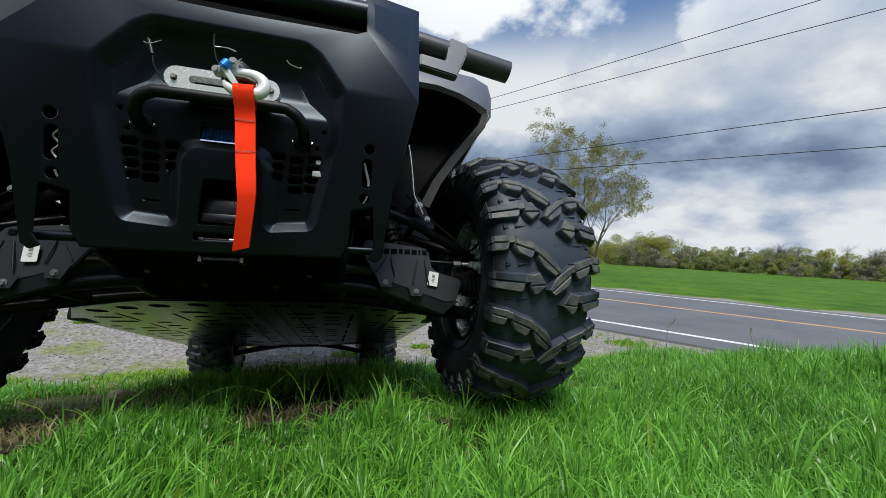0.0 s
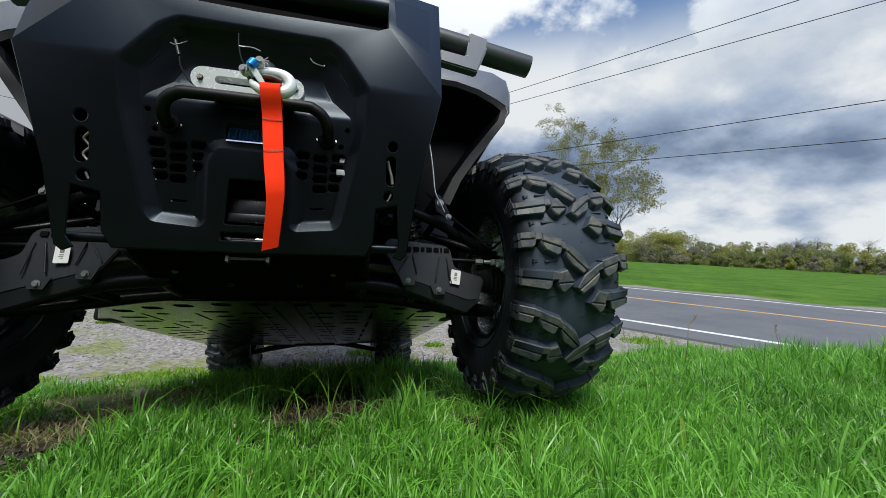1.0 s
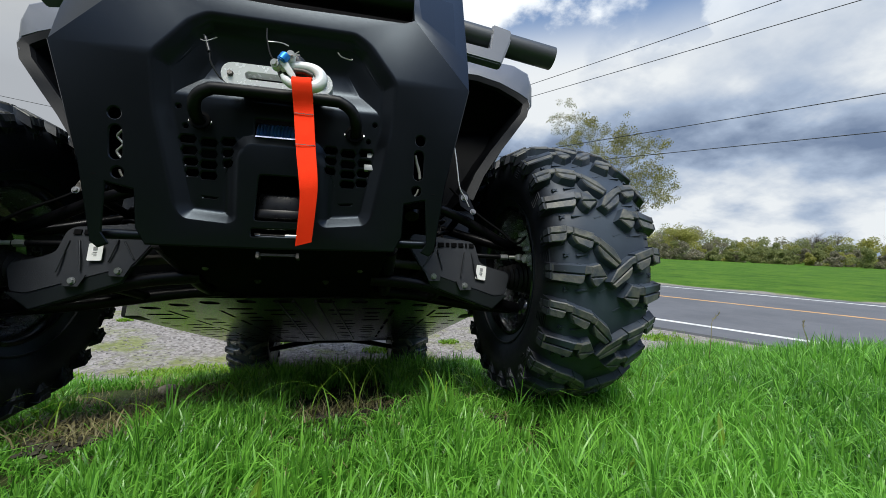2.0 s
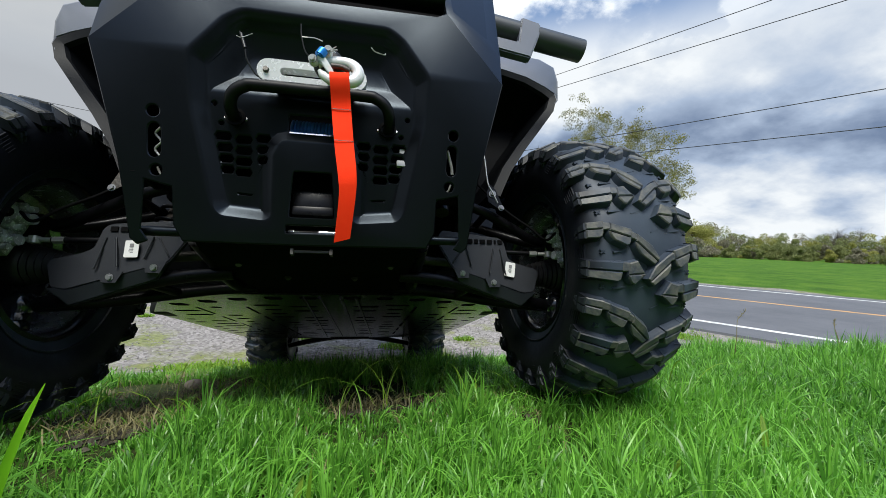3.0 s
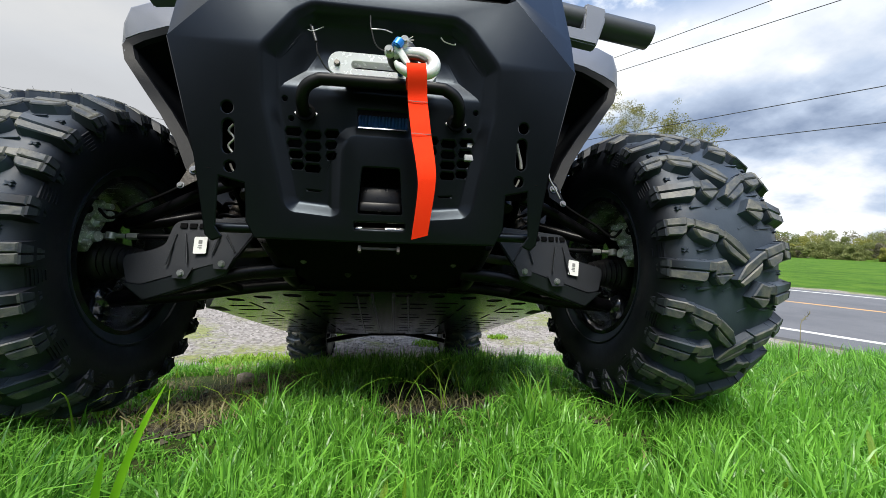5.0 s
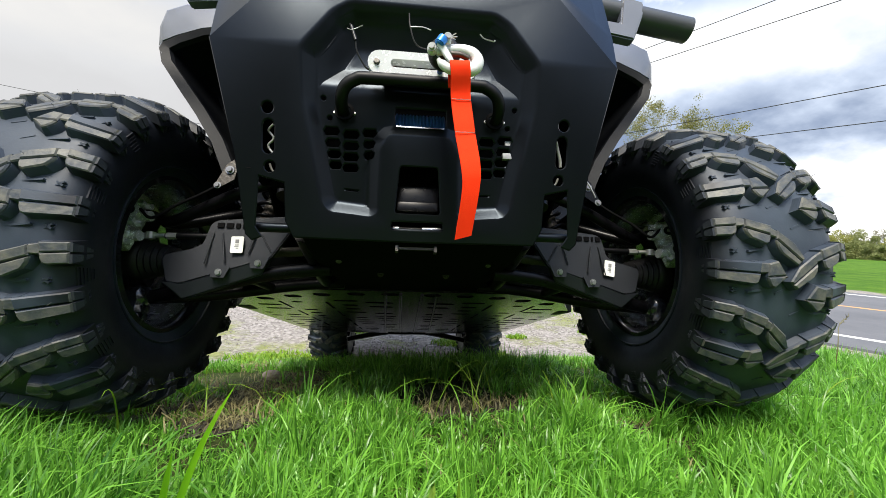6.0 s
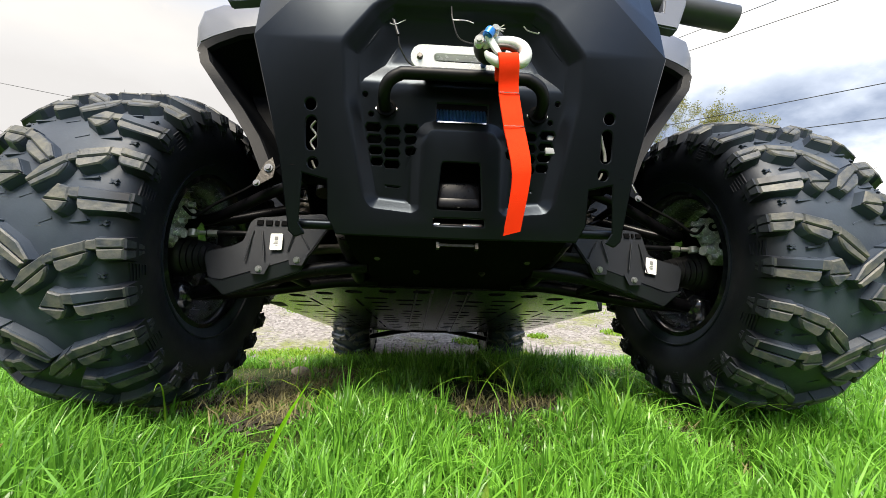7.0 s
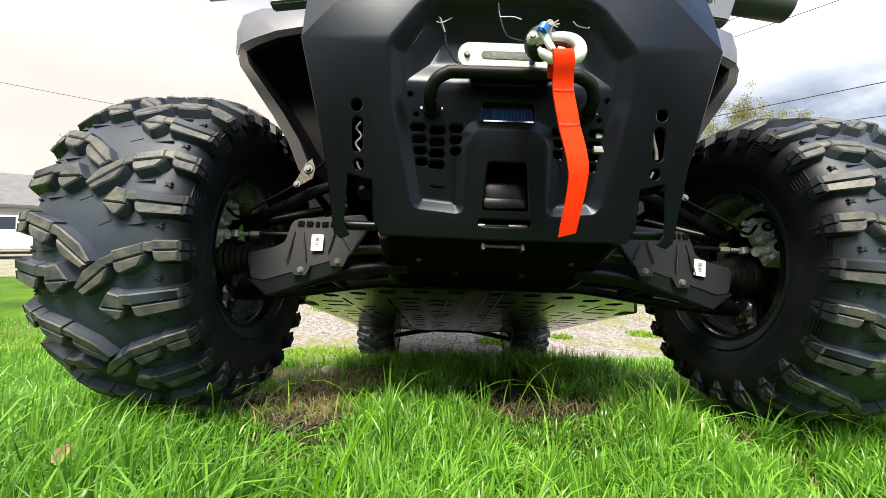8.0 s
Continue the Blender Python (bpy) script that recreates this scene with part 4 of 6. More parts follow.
        rod(bm, at(-0.020, 0.0, dz), at(-0.046, -0.004, dz), 0.014, 0.012, 16)
    for dz in (-0.054, 0.0, 0.054):
        box(bm, at(-0.010, -0.016, dz), (0.040, 0.022, 0.013), tiltm, 0.003)
        rod(bm, at(-0.030, -0.010, dz), at(-0.042, -0.010, dz), 0.008, 0.007, 12)
    cal = part("brake_caliper", bm, ZINC, vehicle, "zinc-plated brake caliper", 30)
    # near-black discs on the bosses stand in for shaded bores
    for dz in (-0.030, 0.030):
        p, d = at(-0.006, -0.012, dz), Vector((s * -0.35, -1, 0.1)).normalized()
        part("bore_shade", rod(bmesh.new(), p + d * 0.020, p + d * 0.0268, 0.012, seg=20), DARK, cal, "", 40)
        bolt(p + d * 0.0266, d, 0.0055, STEEL, cal, False)
    for dz in (-0.054, 0.0, 0.054):
        bolt(at(-0.010, -0.027, dz), (s * -0.3, -1, 0), 0.005, STEEL, cal, False)
    bm = rod(bmesh.new(), side(0.36, -0.040, 0.035), side(0.60, -0.06, 0.024), 0.007)
    rodpart = part("tie_rod", bm, ARM, vehicle, "", 40)
    bm = rod(bmesh.new(), side(0.575, -0.0585, 0.0245), side(0.597, -0.0598, 0.0241), 0.0085, seg=6)
    rod(bm, side(0.597, -0.06, 0.024), side(0.65, -0.070, 0.022), 0.0055)
    rod(bm, side(0.630, -0.066, 0.030), side(0.630, -0.066, 0.014), 0.011, seg=14)
    part("tie_rod_end", bm, STEEL, rodpart, "bright steel tie rod end", 30)
    hose = smooth_path([side(0.64, -0.105, 0.075), side(0.60, -0.12, 0.05), side(0.565, -0.10, 0.09), side(0.52, -0.04, 0.16), side(0.44, -0.02, 0.25)], 6)
    part("brake_hose", sweep(bmesh.new(), hose, 0.0036, 8), DARK, vehicle, "", 60)
    # shock absorber with coil
    a, b = Vector(side(0.455, 0.055, -0.055)), Vector(side(0.325, 0.065, 0.44))
    bm = rod(bmesh.new(), a, a.lerp(b, 0.55), 0.021)
    rod(bm, a.lerp(b, 0.5), b, 0.012)
    shock = part("shock_absorber", bm, CAST, vehicle, "", 40)
    d = (b - a).normalized()
    u = d.orthogonal().normalized()
    v = d.cross(u)
    coil = [a.lerp(b, 0.22 + 0.72 * k / 130) + 0.037 * (math.cos(k * 0.48) * u + math.sin(k * 0.48) * v) for k in range(131)]
    part("coil_spring", sweep(bmesh.new(), coil, 0.0058, 8), ARM, shock, "", 60)
    # pivot bracket of the upper arm
    bm = slab(bmesh.new(), [(s * x, z) for x, z in ((0.462, 0.226), (0.478, 0.212), (0.500, 0.156), (0.488, 0.150), (0.455, 0.172), (0.452, 0.20))], lambda x, z: (x, -0.075, z), (0, 0.004, 0))
    if s > 0:
        wire = smooth_path([(0.432, -0.10, 0.380), (0.438, -0.10, 0.337), (0.443, -0.10, 0.282), (0.448, -0.10, 0.219), (0.461, -0.10, 0.190), (0.474, -0.10, 0.159)], 4)
        part("brake_line", sweep(bmesh.new(), wire, 0.0024, 8), STEEL, vehicle, "thin bright steel brake line", 60)
    br = part("pivot_bracket", bm, CAST if s < 0 else ARM, vehicle)
    bolt(side(0.468, -0.076, 0.196), (0, -1, 0), 0.0075, BOLT, br)
    bolt(side(0.492, -0.076, 0.154), (0, -1, 0), 0.006, BOLT, br)


for side_sign in (-1, 1):
    build_suspension(side_sign)


def fender(s):
    """Front fender: a grey flared shell over the wheel with a glossy dark liner below its lip."""
    # outer shell lofted backwards; (x, z) of the section
    sec = [(0.430, 0.735), (0.600, 0.742), (0.700, 0.735), (0.752, 0.708), (0.768, 0.660), (0.766, 0.590), (0.742, 0.556)]
    rows = []
    bm = bmesh.new()
    for y, dz, dx in ((-0.055, -0.012, -0.018), (-0.045, 0, 0), (0.10, 0.012, 0.008), (0.30, 0.0, 0.012), (0.48, -0.04, 0.005), (0.60, -0.12, -0.01)):
        rows.append([bm.verts.new((s * (x + dx * (k / 6)), y + (0.0 if k < 4 else 0.01 * (k - 3)), z + dz)) for k, (x, z) in enumerate(sec)])
    lip = [(0.430, 0.668), (0.560, 0.664), (0.640, 0.645), (0.705, 0.614), (0.738, 0.592), (0.744, 0.570), (0.735, 0.548)]
    rows.insert(0, [bm.verts.new((s * x, -0.058, z)) for x, z in lip])
    for a, b in zip(rows, rows[1:]):
        for k in range(6):
            bm.faces.new((a[k], a[k + 1], b[k + 1], b[k]))
    bmesh.ops.recalc_face_normals(bm, faces=bm.faces)
    bmesh.ops.solidify(bm, geom=bm.faces[:], thickness=0.004)
    shell = part("fender", bm, FENDER, vehicle, "grey plastic front fender reflecting the sky", 50)
    shell.location = (s * -0.008, 0.034, 0.012)
    # moulded grey rim round the mouth of the arch, and the black bowl behind it
    edge = [(0.430, 0.666), (0.560, 0.662), (0.640, 0.643), (0.703, 0.612), (0.736, 0.588), (0.742, 0.568), (0.728, 0.522), (0.672, 0.445), (0.613, 0.366), (0.560, 0.285), (0.520, 0.20)]
    wide = (0.014, 0.014, 0.015, 0.017, 0.019, 0.021, 0.022, 0.024, 0.025, 0.026, 0.027)
    throat = []
    for k, (x, z) in enumerate(edge):
        (xa, za), (xb, zb) = edge[max(0, k - 1)], edge[min(10, k + 1)]
        d = Vector((xb - xa, zb - za)).normalized()
        throat.append((x + d.y * wide[k], z - d.x * wide[k]))
    bm = bmesh.new()
    a = [bm.verts.new((s * x, -0.056, z)) for x, z in edge]
    b = [bm.verts.new((s * x, -0.050, z)) for x, z in throat]
    c = [bm.verts.new((s * (x - 0.004), -0.036, z - 0.002)) for x, z in throat]
    for p, q in ((a, b), (b, c)):
        for k in range(10):
            bm.faces.new((p[k], p[k + 1], q[k + 1], q[k]))
    bmesh.ops.recalc_face_normals(bm, faces=bm.faces)
    bmesh.ops.solidify(bm, geom=bm.faces[:], thickness=0.003)
    part("arch_rim", bm, ARCH, shell, "dark grey plastic rim of the wheel arch", 40)
    inner = [(0.420, 0.60), (0.520, 0.60), (0.585, 0.585), (0.630, 0.560), (0.655, 0.540), (0.650, 0.520), (0.630, 0.480), (0.580, 0.41), (0.530, 0.33), (0.480, 0.25), (0.44, 0.18)]
    bm = bmesh.new()
    a = [bm.verts.new((s * (x - 0.004), -0.037, z - 0.002)) for x, z in throat]
    b = [bm.verts.new((s * x, 0.10 + 0.02 * k / 10, z)) for k, (x, z) in enumerate(inner)]
    c = [bm.verts.new((s * 0.40, 0.13, z)) for x, z in inner]
    for p, q in ((a, b), (b, c)):
        for k in range(10):
            bm.faces.new((p[k], p[k + 1], q[k + 1], q[k]))
    bmesh.ops.recalc_face_normals(bm, faces=bm.faces)
    bmesh.ops.solidify(bm, geom=bm.faces[:], thickness=0.003)
    part("fender_liner", bm, LINER, shell, "black wheel arch liner", 60)
    bm = bmesh.new()
    slab(bm, [(-0.12, 0.16), (-0.06, 0.62), (0.46, 0.62), (0.50, 0.05), (0.10, 0.02)], lambda y, z: (s * 0.385, y, z), (s * -0.006, 0, 0))
    part("wheel_well", bm, LINER, shell)
    # arch behind, above the tyre
    bm = bmesh.new()
    arch = [[bm.verts.new((s * x, 0.0 + 0.47 * math.sin(a_), 0.0 + 0.47 * math.cos(a_) + 0.02)) for x in (0.39, 0.70)] for a_ in [radians(d) for d in range(25, 96, 10)]]
    for p, q in zip(arch, arch[1:]):
        bm.faces.new((p[0], p[1], q[1], q[0]))
    bmesh.ops.solidify(bm, geom=bm.faces[:], thickness=0.004)
    part("wheel_arch", bm, LINER, shell)


for side_sign in (-1, 1):
    fender(side_sign)


def build_body():
    # belly plate with its stiffening slots
    right = [(0.0, 0.20), (0.33, 0.20), (0.56, 0.36), (0.690, 0.62), (0.700, 1.80), (0.64, 1.98), (0.40, 2.08), (0.0, 2.10)]
    outline = right + [(-x, y) for x, y in reversed(right[1:-1])]
    holes = []
    for s in (-1, 1):
        # a front row of rounded openings, then rows of narrow slots across
        for x, y in ((0.07, 0.262), (0.18, 0.266), (0.295, 0.290), (0.40, 0.335), (0.51, 0.400)):
            holes.append([(s * (x + 0.028 * a), y + 0.030 * b) for a, b in ((-1, -0.4), (-0.6, -1), (0.6, -1), (1, -0.4), (1, 0.4), (0.6, 1), (-0.6, 1), (-1, 0.4))])
        for row in range(13):
            y = 0.42 + 0.115 * row
            for j, (x, w) in enumerate(((0.115, 0.042), (0.235, 0.036), (0.42, 0.024), (0.545, 0.040), (0.635, 0.024))):
                if y > 1.9 or x > 0.5 and row < 1 or x > 0.6 and row < 3 or (row * 2 + j) % 5 == 4:
                    continue
                holes.append(slot_x(s * x, y + (0.035, 0.0, 0.05, 0.02, 0.06)[j], w * (1.05 + 0.25 * math.sin(row * 1.7 + x * 9)), 0.019))
        for x in (0.312, 0.482):
            for q in range(5):
                ya = 0.46 + 0.28 * q
                holes.append([(s * (x - 0.006), ya), (s * (x + 0.006), ya), (s * (x + 0.006), ya + 0.19), (s * (x - 0.006), ya + 0.19)])
    bm = pressed_sheet(outline, holes, [], lambda x, y: 0.0, lambda x, y, d: (x, y, -0.064 - 0.040 * (y - 0.2)), (0, 0, 0.006))
    belly = part("belly_plate", bm, SKID, vehicle, "black ribbed belly skid plate")
    for s in (-1, 1):
        for x0, x1 in ((0.035, 0.05), (0.085, 0.16)):
            bm = sweep(bmesh.new(), [(s * x0, 0.25, -0.067), (s * x1, 1.95, -0.136)], 0.0055, 8)
            part("rib", bm, SKID, belly, "", 60)
        bm = bmesh.new()
        box(bm, (s * 0.665, 1.20, -0.050), (0.07, 1.20, 0.07), bevel=0.015)
        part("rocker_panel", bm, PLASTIC, vehicle)
    bm = box(bmesh.new(), (0, 1.25, 0.15), (1.30, 1.74, 0.38), bevel=0.03)
    part("cab_tub", bm, PLASTIC, vehicle)
    bm = bmesh.new()
    hood = [(-0.28, 0.60, 0.62), (-0.05, 0.74, 0.70), (0.45, 0.80, 0.86)]
    rows = [[bm.verts.new((x, y, z)) for x, z in ((-0.43, z0), (-0.40, z1), (0.40, z1), (0.43, z0))] for y, z0, z1 in hood]
    for a, b in zip(rows, rows[1:]):
        for k in range(3):
            bm.faces.new((a[k], a[k + 1], b[k + 1], b[k]))
    bm.faces.new(rows[0][::-1])
    bmesh.ops.recalc_face_normals(bm, faces=bm.faces)
    bmesh.ops.solidify(bm, geom=bm.faces[:], thickness=0.006)
    part("hood", bm, FENDER, vehicle)
    bm = box(bmesh.new(), (0, 0.36, 0.38), (0.92, 0.10, 0.62), bevel=0.02)
    part("firewall", bm, PLASTIC, vehicle)
    bm = box(bmesh.new(), (0, 2.35, 0.42), (1.30, 0.95, 0.40), bevel=0.03)
    part("cargo_bed", bm, PLASTIC, vehicle)
    # rear arms and gear case
    for s in (-1, 1):
        bm = bmesh.new()
        for dy in (-0.12, 0.12):
            sweep(bm, smooth_path([(s * 0.12, 2.34 + dy, -0.120), (s * 0.30, 2.34 + dy * 0.8, -0.150), (s * 0.52, 2.34, -0.195)], 4), 0.018, 12)
        part("rear_arm", bm, ARM, vehicle, "", 50)
    bm = box(bmesh.new(), (0, 2.32, 0.0), (0.34, 0.40, 0.20), bevel=0.03)
    part("rear_gear_case", bm, CAST, vehicle)
    bm = box(bmesh.new(), (0, 2.14, -0.115), (0.30, 0.10, 0.07), bevel=0.012)
    part("rear_crossmember", bm, ARM, vehicle)
    bm = box(bmesh.new(), (0, 2.07, -0.085), (0.90, 0.012, 0.10), bevel=0.004)
    part("rear_closing_panel", bm, ARM, vehicle)


def slot_x(cx, cy, w, h, n=4):
    a = [(cx + w - h + h * math.sin(math.pi * k / n), cy - h * math.cos(math.pi * k / n)) for k in range(n + 1)]
    return a + [(cx - w + h - h * math.sin(math.pi * k / n), cy + h * math.cos(math.pi * k / n)) for k in range(n + 1)]


build_body()


# ---- wheels ----
def crown(u):
    return 0.356 - 4.6 * max(0.0, abs(u) - 0.055) ** 2


def tread_point(u, v, lift):
    r, a = crown(u) + lift, v / 0.356
    return (u, r * math.cos(a), r * math.sin(a))


def halves(poly, a, b, gap):
    """Both halves of a polygon, parted by a gap along the line a-b."""
    a, b = Vector(a), Vector(b)
    nrm = Vector((-(b - a).y, (b - a).x)).normalized()
    out = []
    for sgn in (1, -1):
        half = []
        for p, q in zip(poly, poly[1:] + poly[:1]):
            p, q = Vector(p), Vector(q)
            dp, dq = sgn * (p - a).dot(nrm) - gap, sgn * (q - a).dot(nrm) - gap
            if dp >= 0:
                half.append(tuple(p))
            if (dp < 0) != (dq < 0):
                half.append(tuple(p.lerp(q, dp / (dp - dq))))
        if len(half) > 2:
            out.append(half)
    return out


def lug_block(bm, poly, sipe, place, rise):
    """A tread block over a polygon in (u across, v along the tread): a sloping foot, and a top that a sipe parts."""
    def ring_of(loop, lift):
        return [bm.verts.new(tread_point(*place(u, v), lift)) for u, v in loop]

    def wall(lo, hi):
        for i in range(len(lo)):
            j = (i + 1) % len(lo)
            bm.faces.new((lo[i], lo[j], hi[j], hi[i]))

    lo, mid = ring_of(shrink(poly, -0.0052), -0.005), ring_of(shrink(poly, -0.0004), rise - 0.0052)
    wall(lo, mid)
    bm.faces.new(mid)
    for half in halves(poly, *sipe, 0.00045):
        a, b, c = ring_of(half, rise - 0.0054), ring_of(shrink(half, 0.0004), rise - 0.0024), ring_of(shrink(half, 0.0026), rise)
        wall(a, b)
        wall(b, c)
        bm.faces.new(c)


# blocks of one half of the tread, from the shoulder inwards, each with the ends of its sipe
SHORT_LUG = (([(0.139, -0.021), (0.139, 0.0185), (0.0850, 0.0240), (0.0790, 0.0205), (0.0760, 0.0125), (0.0725, -0.0175)], ((0.15, -0.002), (0.06, 0.004))),
             ([(0.0610, -0.0150), (0.0625, 0.009), (0.0605, 0.0175), (0.0540, 0.0265), (0.047, 0.0290), (0.021, 0.008), (0.040, -0.0205)], ((0.070, 0.010), (0.000, 0.004))))
LONG_LUG = (([(0.139, -0.0230), (0.139, 0.0155), (0.1160, 0.0170), (0.1105, 0.0140), (0.1080, 0.0070), (0.1055, -0.0205)], ((0.15, -0.006), (0.09, -0.001))),
            ([(0.0950, -0.0160), (0.0970, 0.006), (0.0950, 0.0140), (0.0895, 0.0235), (0.0640, 0.0360), (0.0570, 0.0330), (0.0535, 0.0260), (0.0480, -0.0005)], ((0.110, -0.002), (0.035, 0.024))),
            ([(0.0375, 0.0075), (0.0420, 0.031), (0.0400, 0.0400), (0.0330, 0.0520), (0.000, 0.074), (-0.015, 0.060), (0.002, 0.033)], ((0.055, 0.014), (-0.034, 0.086))))

# lower necks that join the blocks of a row on one flank
SHORT_NECK = ([(0.080, -0.0180), (0.081, 0.0040), (0.056, 0.0020), (0.055, -0.0158)],)
LONG_NECK = ([(0.111, -0.0205), (0.112, 0.0010), (0.090, -0.0005), (0.089, -0.0148)],
             [(0.0525, 0.0005), (0.0545, 0.0190), (0.0375, 0.0245), (0.0330, 0.0110)])


def tyre_mesh():
    bm = bmesh.new()
    prof = [(0.094, 0.182), (0.106, 0.190), (0.112, 0.205), (0.128, 0.235), (0.137, 0.268), (0.137, 0.295), (0.131, 0.318), (0.118, 0.336), (0.092, 0.350), (0.055, 0.356), (0.0, 0.357)]
    prof = prof + [(-x, r) for x, r in reversed(prof[:-1])]
    prof += [(-0.090, 0.195), (0.090, 0.195)]
    lathe(bm, prof, 96, True)
    # bead line rings on the sidewall
    for s in (-1, 1):
        for x, r in ((0.1215, 0.218),):
            lathe(bm, [(s * (x - 0.003), r - 0.002), (s * (x + 0.002), r - 0.001), (s * (x + 0.002), r + 0.001), (s * (x - 0.003), r + 0.002)], 96, True)
    n = 26
    pitch = 2 * math.pi * 0.356 / n
    for s in (-1, 1):
        for k in range(n):
            v0 = pitch * (k + (0.5 if s > 0 else 0.0))
            place = lambda u, v: (s * u, v0 + v)
            for poly, sipe in (SHORT_LUG if k % 2 == 0 else LONG_LUG):
                lug_block(bm, poly, sipe, place, 0.0190)
            for poly in (SHORT_NECK if k % 2 == 0 else LONG_NECK):
                lug_block(bm, poly, ((0, 9), (1, 9)), place, 0.0172)
            # each lug runs down the shoulder in two tapering rows of steps
            top, low = (0.341, 0.296) if k % 2 == 0 else (0.341, 0.284)
            for sgn in (-1, 1):
                for j in range(3):
                    ra, rb = top + (low - top) * j / 3, top + (low - top) * (j + 0.96) / 3
                    cells = []
                    for r in (ra, rb):
                        f = (top - r) / (top - low)
                        x = 0.1430 + 0.0045 * math.sin(2.6 * f) - 0.004 * f * f - 0.0028 * j
                        vi, vo = v0 - 0.003 + sgn * 0.0014, v0 - 0.003 + sgn * (0.0190 - 0.0105 * f)
                        cells.append([bm.verts.new((s * xx, rr * math.cos(vv / 0.356), rr * math.sin(vv / 0.356))) for xx, rr, vv in
                                      ((x - 0.020, r, vi), (x, r, vi + sgn * 0.0008), (x, r, vo - sgn * 0.0012), (x - 0.020, r, vo + sgn * 0.001))])
                    made = [bm.faces.new((cells[0][i], cells[0][i + 1], cells[1][i + 1], cells[1][i])) for i in range(3)]
                    for f in made + [bm.faces.new(cells[0]), bm.faces.new(cells[1][::-1])]:
                        f.material_index = 2
            # thin moulding whiskers
            for uu, vv in ((0.118, -0.006), (0.055, 0.006), (0.030, 0.05)):
                if (k * 7 + int(uu * 1000)) % 3 == 0:
                    a, b = Vector(tread_point(s * uu, v0 + vv, 0.017)), Vector(tread_point(s * uu, v0 + vv + 0.002, 0.026))
                    rod(bm, a, b, 0.0005, 0.0003, 3)
            # fine ribs on the sidewall below the long lugs
            if k % 2:
                for j in range(6):
                    r = 0.318 - 0.006 * j
                    a0 = (v0 + pitch * 0.5) / 0.356
                    m = Matrix.Rotation(a0, 4, "X") @ Matrix.Translation((s * (0.1315 + 0.0011 * j), r, 0))
                    bmesh.ops.create_cube(bm, size=1.0, matrix=m @ Matrix.Diagonal((0.004, 0.0022, 0.034 - 0.003 * j, 1)))
            # wear bars and small crossed bars between the lugs
            a0 = (v0 + pitch * (0.52 if k % 2 else 0.44)) / 0.356
            for uu, ww, turn in ((0.070, 0.032, 8), (0.104, 0.015, 32), (0.104, 0.015, -32), (0.020, 0.022, 24)):
                m = Matrix.Rotation(a0, 4, "X") @ Matrix.Translation((s * uu, crown(uu) - 0.0034, 0)) @ Matrix.Rotation(radians(turn), 4, "Y")
                bmesh.ops.create_cube(bm, size=1.0, matrix=m @ Matrix.Diagonal((ww, 0.010, 0.0034, 1)))
    bmesh.ops.recalc_face_normals(bm, faces=bm.faces)
    me = bpy.data.meshes.new("tyre")
    # lugs carry the lighter, worn rubber
    for f in bm.faces:
        c = f.calc_center_median()
        if f.material_index == 0 and math.hypot(c.y, c.z) > crown(c.x) + 0.0150 and abs(c.x) < 0.141:
            f.material_index = 1
    bm.to_mesh(me)
    bm.free()
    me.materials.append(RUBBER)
    me.materials.append(LUG)
    me.materials.append(SHOULDER)
    me.shade_smooth()
    me.set_sharp_from_angle(angle=radians(28))
    return me


def rim_mesh():
    bm = bmesh.new()
    prof = [(-0.108, 0.196), (-0.112, 0.186), (-0.104, 0.180), (-0.085, 0.176), (-0.04, 0.166), (0.0, 0.163), (0.014, 0.150), (0.020, 0.06), (0.022, 0.0)]
    lathe(bm, prof, 64)
    prof2 = [(0.030, 0.0), (0.028, 0.06), (0.024, 0.153), (0.045, 0.165), (0.085, 0.172), (0.105, 0.184), (0.108, 0.196), (0.09, 0.198), (-0.09, 0.198), (-0.108, 0.196)]
    lathe(bm, prof2, 64)
    bmesh.ops.remove_doubles(bm, verts=bm.verts, dist=0.0004)
    bmesh.ops.recalc_face_normals(bm, faces=bm.faces)
    # disc and barrel are grey, the lip is glossy black
    for f in bm.faces:
        c = f.calc_center_median()
        f.material_index = 1 if -0.082 < c.x < 0.017 and math.hypot(c.y, c.z) < 0.178 else 0
    me = bpy.data.meshes.new("rim")
    bm.to_mesh(me)
    bm.free()
    me.materials.append(GLOSS)
    me.materials.append(RIM_FACE)
    me.shade_smooth()
    me.set_sharp_from_angle(angle=radians(35))
    return me


TYRE, RIM = tyre_mesh(), rim_mesh()
TRACK = 0.724
for name_y, y in (("front", 0.0), ("rear", 2.34)):
    for s in (-1, 1):
        wheel = empty("wheel")
        wheel.parent = vehicle
        # the outer face of each wheel looks away from the vehicle
        wheel.matrix_basis = pose((-0.718 if s < 0 else TRACK) if y < 1 else s * 0.60, y, -0.008 if (s, y) == (-1, 0.0) else 0, {(-1, 0.0): 6.1, (1, 0.0): -0.84}.get((s, y), 20), 0, 0)
        wheel["label"] = "black wheel with a deep-lugged mud tyre"
        for nm, me in (("tyre", TYRE), ("rim", RIM)):
            ob = new(nm, me)
            ob.parent = wheel
            if nm == "rim" and s < 0:
                ob.matrix_basis = pose(0, 0, 0, 0, 0, 180)


